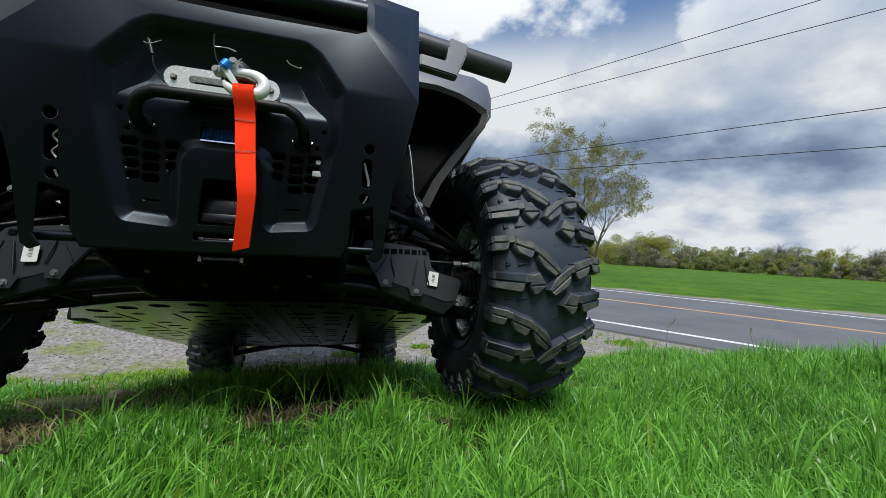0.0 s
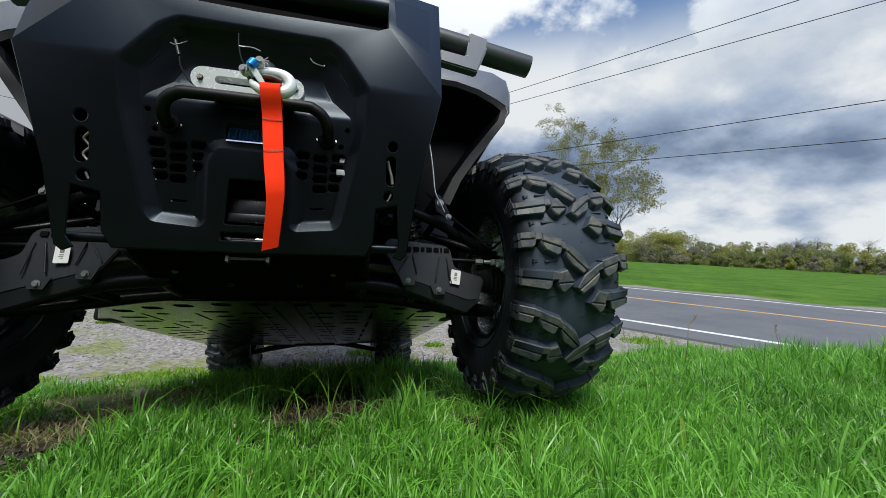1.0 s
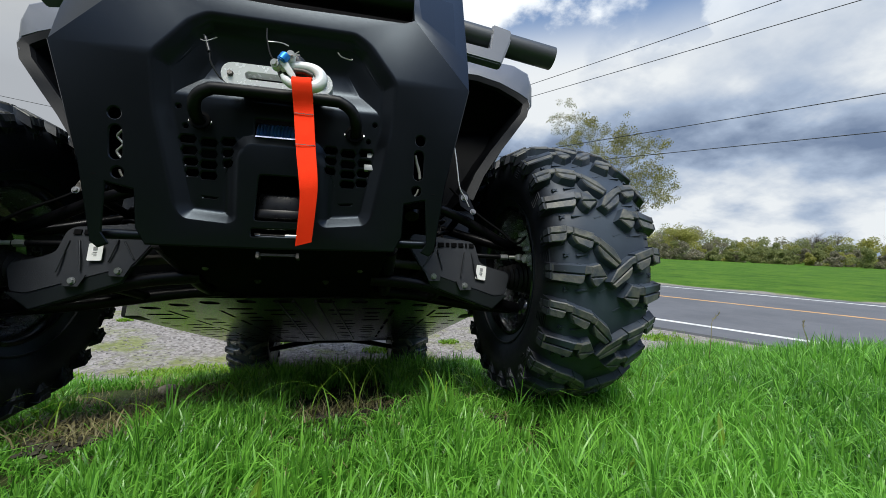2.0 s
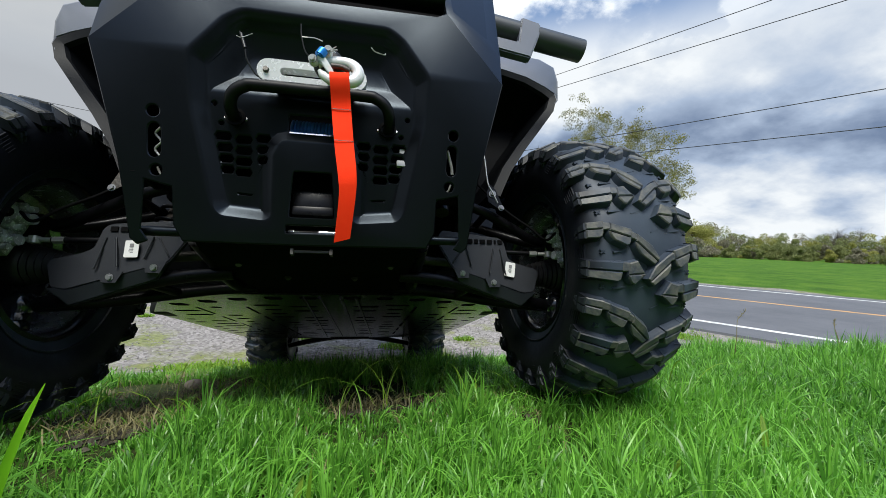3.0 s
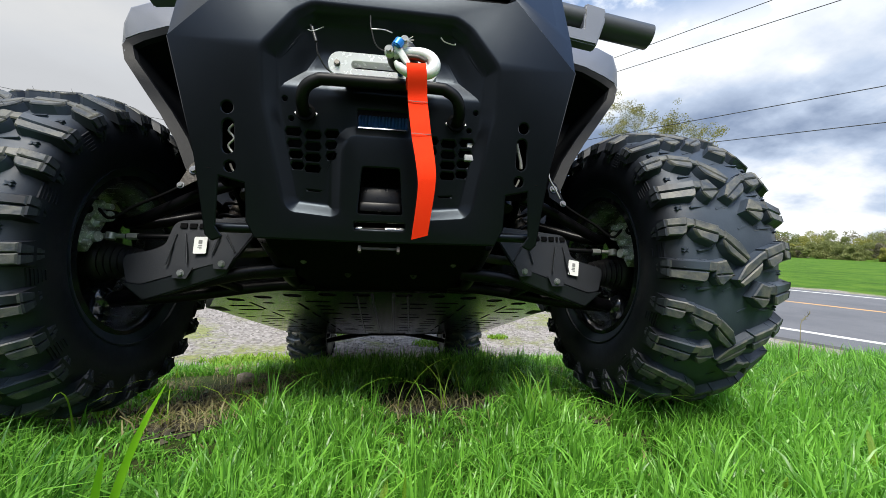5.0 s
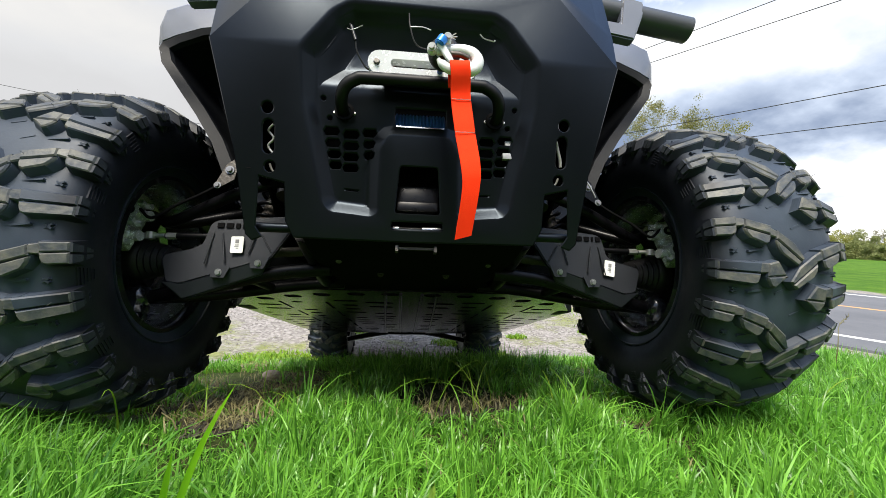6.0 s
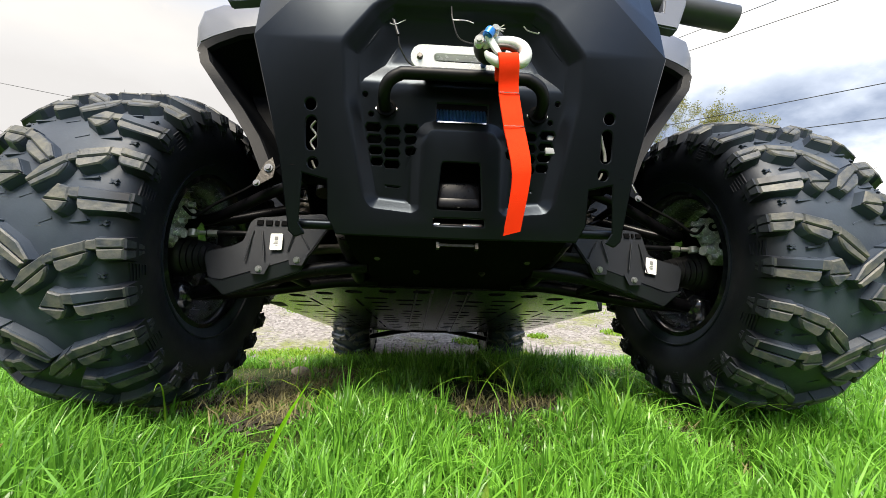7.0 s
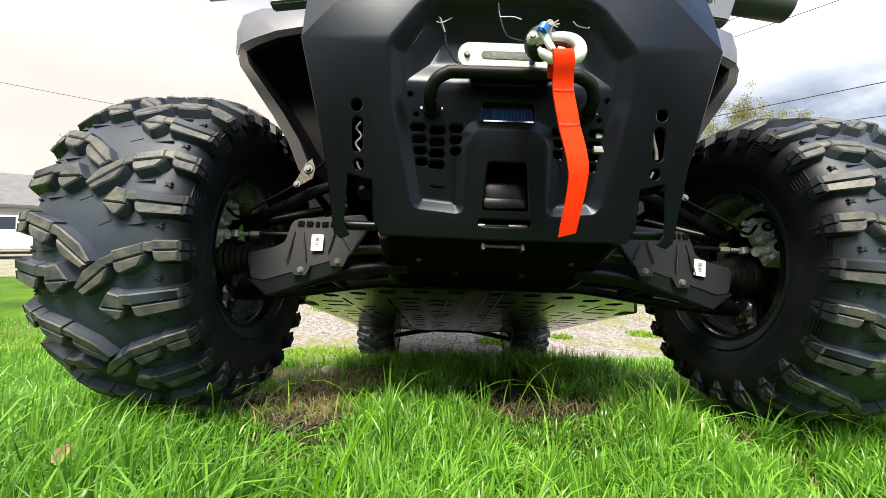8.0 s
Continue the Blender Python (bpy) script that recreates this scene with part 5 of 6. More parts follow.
def build_ties():
    def on_sheet(pts, lift):
        return [(x, sheet_y(z) - lift + 0.02, z) for x, z in pts]

    tie = sweep(bmesh.new(), smooth_path(on_sheet([(-0.143, 0.377), (-0.131, 0.347), (-0.127, 0.322), (-0.111, 0.296), (-0.096, 0.288)], 0.03), 5), 0.0017, 6)
    one = part("cable_tie", tie, WIRE, vehicle, "", 60)
    part("tie_tail", sweep(bmesh.new(), smooth_path(on_sheet([(-0.147, 0.363), (-0.137, 0.361), (-0.118, 0.372)], 0.034), 5), 0.0010, 6), STEEL, one, "", 60)
    part("tie_head", sweep(bmesh.new(), on_sheet([(-0.140, 0.372), (-0.130, 0.341)], 0.031), 0.0032, 8), WIRE, one, "", 60)
    two = part("cable_tie", sweep(bmesh.new(), smooth_path(on_sheet([(-0.030, 0.412), (-0.027, 0.382), (-0.014, 0.343), (0.017, 0.333)], 0.03), 6), 0.0014, 6), WIRE, vehicle, "", 60)
    part("tie_tail", sweep(bmesh.new(), smooth_path(on_sheet([(-0.027, 0.382), (-0.002, 0.383), (0.014, 0.378)], 0.03), 6), 0.0012, 6), STEEL, two, "", 60)
    part("cable_tie", sweep(bmesh.new(), smooth_path(on_sheet([(0.112, 0.378), (0.120, 0.369), (0.139, 0.364), (0.142, 0.367)], 0.03), 5), 0.0013, 6), STEEL, vehicle, "", 60)


build_ties()


# ---- hook and strap ----
def build_hook():
    top = Vector((0.058, -0.112, 0.747))
    hook = empty("winch_hook", Matrix.Translation(top))
    tagged(hook, "zinc-plated winch hook with a red webbing pull strap hanging down", "winch hook")
    # forged hook: a heavy eye that thins towards its point, flattened front to back
    bm = bmesh.new()
    pts = smooth_path([(-0.038, -0.004, 0.012), (-0.018, -0.004, 0.018), (0.006, -0.005, 0.019), (0.024, -0.008, 0.013), (0.033, -0.011, 0.000), (0.028, -0.014, -0.014),
                       (0.010, -0.016, -0.020), (-0.012, -0.016, -0.019), (-0.028, -0.014, -0.010), (-0.035, -0.013, -0.002)], 6)
    n = len(pts)
    sweep(bm, pts, [0.0072 + 0.0040 * math.sin(math.pi * k / (n - 1)) ** 1.5 - 0.0035 * ease((k / (n - 1) - 0.86) / 0.14) for k in range(n)], 16)
    for v in bm.verts:
        v.co.y = -0.010 + (v.co.y + 0.010) * 0.8
    body = part("hook_body", bm, HOOK, hook, "pale zinc-plated forged hook", 60)
    bm = bmesh.new()
    slab(bm, round_poly([(-0.040, 0.020), (-0.028, 0.024), (-0.008, -0.006), (-0.013, -0.011), (-0.021, -0.006)], 0.004, 3), lambda x, z: (x, -0.022, z), (0, 0.006, 0))
    bmesh.ops.bevel(bm, geom=bm.edges[:], offset=0.0012, segments=2, affect="EDGES")
    part("latch", bm, HOOK, body, "", 40)
    bm = sweep(bmesh.new(), smooth_path([(0.018, -0.012, 0.002), (0.004, -0.013, 0.007), (-0.014, -0.012, 0.008)], 5), 0.0050, 12)
    part("latch_spring", bm, CAST, body, "", 50)
    bm = bmesh.new()
    for x, z in ((-0.045, 0.016), (-0.022, 0.032)):
        bmesh.ops.create_uvsphere(bm, u_segments=18, v_segments=10, radius=0.0092, matrix=Matrix.Translation((x, -0.006, z)) @ Matrix.Diagonal((1.0, 1.2, 1.1, 1)))
    clevis = part("clevis", bm, HOOK, hook, "", 60)
    bolt((-0.046, -0.0165, 0.015), (-0.2, -1, 0), 0.0052, STEEL, clevis)
    bolt((-0.020, -0.0165, 0.034), (0.1, -1, 0), 0.0048, STEEL, clevis)
    bm = rod(bmesh.new(), (-0.035, -0.021, 0.018), (-0.027, -0.017, 0.032), 0.0088, seg=24)
    bmesh.ops.bevel(bm, geom=[e for e in bm.edges if e.calc_face_angle(0) > 1.0], offset=0.002, segments=2, affect="EDGES")
    part("thimble", bm, BLUE, hook, "blue anodised thimble", 40)
    # split pin with spread ends
    bm = bmesh.new()
    for dx, dz in ((0.010, 0.006), (0.012, 0.0), (0.009, -0.005)):
        rod(bm, (-0.016, -0.014, 0.035), (-0.016 + dx, -0.017, 0.035 + dz), 0.0011, 0.0009, 6)
    part("split_pin", bm, STEEL, hook, "", 40)
    bm = bmesh.new()
    bmesh.ops.create_uvsphere(bm, u_segments=28, v_segments=18, radius=0.029, matrix=Matrix.Translation((-0.022, 0.026, 0.024)))
    for v in bm.verts:
        v.co.y = max(v.co.y, 0.004)
    ball = part("rope_stopper", bm, PLASTIC, hook, "black rubber rope stopper", 60)
    bm = sweep(bmesh.new(), [(-0.022, 0.030, 0.024), (-0.026, 0.085, 0.012)], 0.0055, 10)
    part("rope_end", bm, ROPE, ball, "blue synthetic rope", 60)
    # strap: a folded band of webbing, looped through the eye
    bm = bmesh.new()
    line = smooth_path([(0.002, -0.001, -0.044), (0.001, -0.001, -0.020), (0.001, -0.008, -0.006), (0.001, -0.020, -0.004), (0.001, -0.0300, -0.013), (0.003, -0.0305, -0.032), (0.006, -0.0225, -0.071), (0.013, -0.040, -0.132),
                        (0.0215, -0.062, -0.192), (0.0225, -0.060, -0.228), (0.0150, -0.046, -0.304)], 7)
    for off, short in ((0.0, 0), (0.0035, 1)):
        rows = []
        for k, p in enumerate(line[:len(line) - short]):
            t = k / (len(line) - 1)
            tw = 0.06 * math.sin(2.6 * t) + 0.16 * math.sin(5.2 * t + 0.6) * t * t
            half = 0.0166 - 0.0030 * ease((t - 0.6) / 0.4)
            c, s_ = math.cos(tw) * half, math.sin(tw) * half
            # crosswise folds press soft waves into the band
            wave = 0.0012 * math.sin(t * 25) + 0.0022 * math.exp(-((t - 0.70) / 0.02) ** 2)
            rows.append([bm.verts.new((p.x + f * c, p.y + off + f * s_ + 0.0008 * (1 - f * f) + wave, p.z + 0.004 * f * t)) for f in (-1, -0.5, 0, 0.5, 1)])
        for a, b in zip(rows, rows[1:]):
            for j in range(4):
                bm.faces.new((a[j], a[j + 1], b[j + 1], b[j]))
    bmesh.ops.recalc_face_normals(bm, faces=bm.faces)
    bmesh.ops.solidify(bm, geom=bm.faces[:], thickness=0.0012)
    strap = part("strap", bm, WEB, hook, "red webbing strap, folded and stitched", 60)
    for x, y, z in ((0.006, -0.0232, -0.071), (0.0125, -0.0405, -0.130)):
        bm = bmesh.new()
        for k in range(9):
            box(bm, (x - 0.0148 + 0.0037 * k, y, z + 0.0003 * math.sin(k * 2.0)), (0.0030, 0.0012, 0.0013))
        part("stitching", bm, INK, strap)


build_hook()


# ---- grass ----
TYRE_SPOTS = [(s * TRACK, 0.24) for s in (-1, 1)] + [(s * 0.60, 2.45) for s in (-1, 1)]


def under_vehicle(x, y):
    """How much the trodden, shaded strip below the vehicle thins the grass."""
    a = ease((0.80 - abs(x)) / 0.22) * ease((y + 0.22) / 0.35) * ease((1.75 - y) / 0.5)
    return a


def near_tyre(x, y):
    for tx, ty in TYRE_SPOTS:
        if abs(x - tx) < 0.120 and abs(y - ty) < 0.13:
            return True
    return False


def grass_places(rnd, n, x0, x1, y0, y1, lo, hi, wide, keep):
    """Single blades, scattered."""
    out = []
    while len(out) < n:
        x, y = rnd.uniform(x0, x1), rnd.uniform(y0, y1)
        c = clump(x, y)
        if rnd.random() > keep(x, y) * (0.35 + 0.9 * c) or near_tyre(x, y):
            continue
        tall = lo + (hi - lo) * (0.25 + 0.75 * c) * rnd.random() ** 0.7
        tall *= 1 - 0.74 * trodden(x, y)
        if math.hypot(x, y + 0.83) < 0.42:
            tall *= 0.55
        lean = min(0.97, abs(rnd.gauss(0.45, 0.30)))
        out.append((x, y, height(x, y) - 0.006, tall, wide * rnd.uniform(0.6, 1.35), rnd.gauss(0.5, 1.9), lean, rnd.uniform(-0.9, 0.9)))
    return out


def tussocks(rnd, n, x0, x1, y0, y1, lo, hi, wide, keep):
    """Tufts whose blades spread from one root; the long ones arch over."""
    out = []
    made = 0
    while made < n:
        x, y = rnd.uniform(x0, x1), rnd.uniform(y0, y1)
        c = clump(x, y)
        if rnd.random() > keep(x, y) * (0.25 + c) or near_tyre(x, y):
            continue
        made += 1
        size = lo + (hi - lo) * (0.15 + 0.85 * c) * rnd.uniform(0.35, 1.0)
        if math.hypot(x, y + 0.83) < 0.42:
            size *= 0.6
        size *= 1 - 0.84 * trodden(x, y)
        spread = rnd.uniform(0.006, 0.026)
        way = rnd.gauss(0.4, 1.3)
        for _ in range(rnd.randint(7, 20)):
            a = rnd.uniform(0, 6.3)
            r = spread * rnd.random()
            bx, by = x + r * math.cos(a), y + r * math.sin(a)
            long_one = rnd.random() < 0.15
            lean = rnd.uniform(0.7, 0.98) if long_one else min(0.9, abs(rnd.gauss(0.34, 0.25)))
            turn = a + rnd.gauss(0, 0.5) if rnd.random() < 0.6 else way + rnd.gauss(0, 0.5)
            tall = size * rnd.uniform(0.45, 1.05) * (1.25 if long_one else 1.0)
            out.append((bx, by, height(bx, by) - 0.006, tall, wide * rnd.uniform(0.55, 1.4), turn, lean, rnd.uniform(-0.9, 0.9)))
    return out


def build_grass():
    rnd = random.Random(11)

    def thin(x, y):
        k = 1 - 0.25 * under_vehicle(x, y) - 0.82 * bare(x, y)
        k *= 1 - 0.97 * ease((y - 0.06 * x - 1.75 - 0.5 * clump(x, y, 0.5)) / 0.35)
        return max(0.0, k)

    def gappy(x, y):
        return thin(x, y) * ease((clump(x, y, 0.9) - 0.25) / 0.3)

    def dense(x, y):
        side = 0.3 * (clump(x, y, 0.7) - 0.5)
        return thin(x, y) * max(0.04, ease((x + 1.75 + side) / 0.5) * ease((2.5 - x + side) / 0.7) * ease((y + 0.92 + side) / 0.35))

    near = tussocks(rnd, 6800, -1.9, 2.6, -0.95, 0.32, 0.05, 0.135, 0.0049, dense)
    near += tussocks(rnd, 90, -1.4, 2.0, -0.45, 0.30, 0.15, 0.20, 0.0046, thin)
    near += grass_places(rnd, 44000, -1.9, 2.6, -0.95, 0.34, 0.03, 0.085, 0.0038, dense)
    near += tussocks(rnd, 330, -1.05, -0.36, -0.46, -0.17, 0.13, 0.205, 0.0056, lambda x, y: 1.0 - trodden(x, y))
    near += tussocks(rnd, 16, 0.20, 0.42, -0.04, 0.14, 0.15, 0.20, 0.0050, lambda x, y: 1.0)
    mid = tussocks(rnd, 1700, -2.0, 2.4, 0.30, 1.70, 0.06, 0.15, 0.0060, gappy)
    mid += tussocks(rnd, 200, -0.35, 0.75, 0.80, 1.50, 0.12, 0.20, 0.0055, thin)
    mid += grass_places(rnd, 15000, -2.2, 2.6, 0.30, 2.35, 0.03, 0.09, 0.0050, gappy)
    right = tussocks(rnd, 2900, 2.0, 7.0, -1.6, 1.9, 0.08, 0.25, 0.0062, gappy)
    right += grass_places(rnd, 16000, 2.0, 7.0, -1.6, 1.9, 0.05, 0.14, 0.006, thin)
    left = grass_places(rnd, 17000, -6.5, -1.6, -1.2, 3.2, 0.05, 0.15, 0.006, lambda x, y: thin(x, y) if y < 1.8 else 0.8 * turf_share(x, y))
    back = grass_places(rnd, 24000, -3.8, 4.8, -3.2, -0.62, 0.05, 0.13, 0.006, lambda x, y: 0.9 * ease((y + 3.3) / 1.2) * (1 if math.hypot(x, y + 0.83) > 0.42 else 0.4))
    blades("grass", near, BLADE, "long fresh green grass with trodden gaps on the bank", 4)
    blades("grass", mid, BLADE, "long green grass tufts in the shade below the vehicle", 4)
    blades("grass", right, BLADE, "long fresh green grass on the bank beside the road")
    blades("grass", left, BLADE, "shorter fresh green grass beside the drive")
    blades("grass", back, BLADE, "fresh green grass in front of the bank")
    # tufts of weeds on the gravel
    tufts = []
    for _ in range(64):
        cx, cy = rnd.uniform(-5.0, 4.2), 1.9 + 6.5 * rnd.random() ** 1.7
        if cx * ROAD_N.x + cy * ROAD_N.y > 5.7:
            continue
        size = rnd.uniform(0.05, 0.26)
        for _ in range(int(3600 * size)):
            a, r = rnd.uniform(0, 6.3), size * rnd.random()
            x, y = cx + 1.6 * r * math.cos(a), cy + r * math.sin(a)
            if near_tyre(x, y):
                continue
            tufts.append((x, y, height(x, y) - 0.004, rnd.uniform(0.02, 0.065), 0.012, rnd.uniform(0, 6.3), rnd.uniform(0.4, 0.98), rnd.uniform(-1, 1)))
    # weedy edge between drive and road
    for _ in range(5200):
        s_, o = rnd.uniform(-16, 8), rnd.gauss(5.3, 0.55)
        x, y = s_ * ROAD_DIR.x + o * ROAD_N.x, s_ * ROAD_DIR.y + o * ROAD_N.y
        if o > 5.95 or clump(x, y, 0.6) < 0.45:
            continue
        tufts.append((x, y, height(x, y) - 0.004, rnd.uniform(0.03, 0.12), 0.010, rnd.uniform(0, 6.3), rnd.uniform(0.2, 0.9), rnd.uniform(-1, 1)))
    blades("weeds", tufts, WEED, "low green weeds growing through the gravel", 2)["category"] = "weeds"
    # dry straw lying under the vehicle
    straw = []
    for _ in range(26000):
        x, y = rnd.uniform(-1.3, 1.3), rnd.uniform(-0.3, 2.0)
        if rnd.random() > 0.06 + 0.9 * bare(x, y) or near_tyre(x, y):
            continue
        straw.append((x, y, height(x, y) + rnd.uniform(-0.002, 0.008), rnd.uniform(0.025, 0.075), rnd.choice((0.002, 0.0025, 0.004)), rnd.uniform(0, 6.3), rnd.uniform(0.95, 0.999), rnd.uniform(-0.5, 0.5)))
    blades("straw", straw, STRAW, "dry brown thatch lying on the soil")
    # long pale blades that arch over the shade
    arcs = []
    for _ in range(150):
        x, y = rnd.uniform(-0.9, 1.1), rnd.uniform(0.0, 0.95)
        arcs.append((x, y, height(x, y), rnd.uniform(0.10, 0.22), 0.0038, rnd.uniform(0, 6.3), rnd.uniform(0.70, 0.97), rnd.uniform(-0.5, 0.5)))
    blades("grass", arcs, WEED, "single long pale green blades arching over", 8)
    # crumbs of soil and small stones on the worn spots
    verts, faces = [], []
    tri = [(0, 2, 4), (2, 1, 4), (1, 3, 4), (3, 0, 4), (2, 0, 5), (1, 2, 5), (3, 1, 5), (0, 3, 5)]
    while len(faces) < 8 * 2600:
        x, y = rnd.uniform(-1.3, 1.1), rnd.uniform(-0.1, 2.0)
        if rnd.random() > bare(x, y) - 0.1 or near_tyre(x, y):
            continue
        k, r = len(verts), rnd.uniform(0.003, 0.011)
        z = height(x, y) + 0.002
        for dx, dy, dz in ((1, 0, 0.1), (-1, 0.1, 0), (0.1, 1, 0), (0, -1, 0.1), (0, 0.1, 0.8), (0.1, 0, -0.8)):
            f = r * rnd.uniform(0.6, 1.3)
            verts.append((x + dx * f, y + dy * f, z + dz * f))
        faces += [(k + a, k + b, k + c) for a, b, c in tri]
    me = bpy.data.meshes.new("soil_crumbs")
    me.from_pydata(verts, [], faces)
    me.materials.append(CRUMB)
    tagged(new("soil_crumbs", me), "dark brown crumbs of soil and grit", "soil", kind="stuff")
    # a few dry blades among the green, and single tall stems
    dry = grass_places(rnd, 200, -1.2, 2.0, 0.15, 1.6, 0.06, 0.12, 0.0026, thin)
    blades("dry_grass", dry, STRAW, "single dry blades among the green grass")


def broad_leaf(name, x, y, tall, width, ang, lean, material, label):
    """One broad blade with a folded midrib."""
    bm = bmesh.new()
    z0 = height(x, y)
    d, w = Vector((math.cos(ang), math.sin(ang), 0)), Vector((-math.sin(ang), math.cos(ang), 0))
    rows = []
    n = 9
    for k in range(n + 1):
        t = k / n
        c = Vector((x, y, z0 - 0.005)) + d * tall * lean * t ** 1.8 + Vector((0, 0, tall * t * math.sqrt(max(0.05, 1 - (lean * t) ** 2))))
        h = width * (0.35 + 1.1 * t) * (1 - t) ** 0.6 if t < 1 else 0.0004
        rows.append([bm.verts.new(c - w * h), bm.verts.new(c + d * h * 0.35), bm.verts.new(c + w * h)])
    for a, b in zip(rows, rows[1:]):
        for j in range(2):
            bm.faces.new((a[j], a[j + 1], b[j + 1], b[j]))
    bmesh.ops.solidify(bm, geom=bm.faces[:], thickness=0.0004)
    return tagged(link(name, bm, material, None, "", 60), label, "weed")


def build_weeds():
    rnd = random.Random(5)
    for x, y, tall, w, ang, lean in ((0.02, -0.28, 0.085, 0.011, 1.2, 0.4), (0.23, -0.36, 0.075, 0.010, 2.2, 0.5), (0.62, -0.30, 0.08, 0.011, 0.3, 0.4),
                                      (0.05, -0.36, 0.13, 0.006, 1.4, 0.2), (-0.22, -0.30, 0.09, 0.010, 2.6, 0.5), (0.92, -0.22, 0.10, 0.010, 1.0, 0.4), (-0.62, -0.40, 0.10, 0.009, 2.0, 0.4)):
        broad_leaf("weed", x, y, tall, w, ang, lean, WEED, "broad-leaved green weed among the grass")
    for x, y, tall, w, ang, lean in ((-0.252, -0.402, 0.290, 0.0085, -0.45, 0.34), (-0.252, -0.416, 0.205, 0.0085, -0.45, 0.16)):
        broad_leaf("grass_blade", x, y, tall, w, ang, lean, FRESH, "broad bright yellow-green blade of grass")
    # tall seed stems at the roadside
    for x, y, tall, ang in ((2.15, 0.95, 0.29, 0.4), (3.6, 0.55, 0.32, 2.6), (4.6, 0.35, 0.34, 0.7), (2.5, 0.7, 0.24, 1.2)):
        bm = bmesh.new()
        z0 = height(x, y)
        pts = smooth_path([(x, y, z0), (x + 0.01, y, z0 + tall * 0.5), (x + 0.05 * math.cos(ang), y + 0.03, z0 + tall * 0.85), (x + 0.13 * math.cos(ang), y + 0.05, z0 + tall)], 5)
        sweep(bm, pts, [0.0028 - 0.002 * k / len(pts) for k in range(len(pts))], 6)
        for k in range(14):
            p = pts[-1].lerp(pts[-6], k / 14)
            rod(bm, p, p + Vector((rnd.uniform(-0.012, 0.012), rnd.uniform(-0.01, 0.01), rnd.uniform(-0.004, 0.02))), 0.0022, 0.0004, 5)
        tagged(link("seed_stem", bm, STRAW, None, "", 60), "tall dry seed stem above the grass", "grass stem", "roadside stems")
    # field stone and dead leaf
    bm = bmesh.new()
    bmesh.ops.create_icosphere(bm, subdivisions=3, radius=0.036)
    for v in bm.verts:
        v.co *= 1 + 0.22 * noise.noise(v.co * 22)
        v.co.z *= 0.62
        v.co.x *= 1.25
    x, y = -0.63, 1.05
    stone = link("stone", bm, STONE, None, "", 50)
    stone.location = (x, y, height(x, y) + 0.020)
    tagged(stone, "rounded brown field stone lying in the grass", "stone")
    bm = bmesh.new()
    rows = []
    for k in range(8):
        t = k / 7
        h = 0.022 * math.sin(math.pi * min(1, t * 0.9 + 0.08))
        rows.append([bm.verts.new((0.085 * t, f * h, 0.012 * math.sin(3 * t) + 0.010 * f * f)) for f in (-1, -0.4, 0.4, 1)])
    for a, b in zip(rows, rows[1:]):
        for j in range(3):
            bm.faces.new((a[j], a[j + 1], b[j + 1], b[j]))
    bmesh.ops.solidify(bm, geom=bm.faces[:], thickness=0.0005)
    leaf = link("dead_leaf", bm, DEAD, None, "", 60)
    leaf.matrix_world = pose(-0.600, -0.29, height(-0.600, -0.29) + 0.112, 75, -50, 20) @ Matrix.Scale(0.38, 4)
    tagged(leaf, "curled pale brown dead leaf caught in the grass", "leaf")


def build_gravel():
    rnd = random.Random(8)
    verts, faces = [], []
    base = [Vector(v).normalized() for v in ((1, 0, 0.1), (-1, 0.1, 0), (0.1, 1, 0), (0, -1, 0.1), (0, 0.1, 1), (0.1, 0, -1))]
    tri = [(0, 2, 4), (2, 1, 4), (1, 3, 4), (3, 0, 4), (2, 0, 5), (1, 2, 5), (3, 1, 5), (0, 3, 5)]
    for _ in range(12000):
        y = 1.5 + 5.5 * rnd.random() ** 1.6
        x = rnd.uniform(-4.5, 4.5)
        if rnd.random() > gravel_share(x, y) + 0.05 or x * ROAD_N.x + y * ROAD_N.y > 5.8:
            continue
        r = rnd.uniform(0.004, 0.013)
        k = len(verts)
        z = height(x, y)
        a = rnd.uniform(0, 6.3)
        for b in base:
            u = b * r * rnd.uniform(0.7, 1.3)
            verts.append((x + u.x * math.cos(a) - u.y * math.sin(a), y + u.x * math.sin(a) + u.y * math.cos(a), z + 0.003 + u.z * 0.7))
        faces += [(k + p, k + q, k + s_) for p, q, s_ in tri]
    me = bpy.data.meshes.new("gravel")
    me.from_pydata(verts, [], faces)
    me.materials.append(PEBBLE)
    tagged(new("gravel", me), "loose pale grey gravel stones on the drive", "gravel", kind="stuff")


def leaf_cloud(rnd, centres, size, n):
    """Many small bent leaves round the given centres: (x, y, z, radius across, radius up)."""
    verts, faces = [], []
    for cx, cy, cz, r, h in centres:
        for _ in range(n):
            while True:
                u = Vector((rnd.uniform(-1, 1), rnd.uniform(-1, 1), rnd.uniform(-1, 1)))
                if 0.15 < u.length < 1:
                    break
            p = Vector((cx + u.x * r, cy + u.y * r, cz + u.z * h))
            a = Vector((rnd.gauss(0, 1), rnd.gauss(0, 1), rnd.gauss(0, 0.7))).normalized()
            b = a.orthogonal().normalized()
            b.rotate(Matrix.Rotation(rnd.uniform(0, 6.3), 3, a))
            c = a.cross(b)
            s = size * rnd.uniform(0.6, 1.4)
            k = len(verts)
            verts += [tuple(p - b * s), tuple(p + c * s * 0.55 + a * s * 0.2), tuple(p + b * s), tuple(p - c * s * 0.55 + a * s * 0.2)]
            faces += [(k, k + 1, k + 2), (k, k + 2, k + 3)]
    return verts, faces


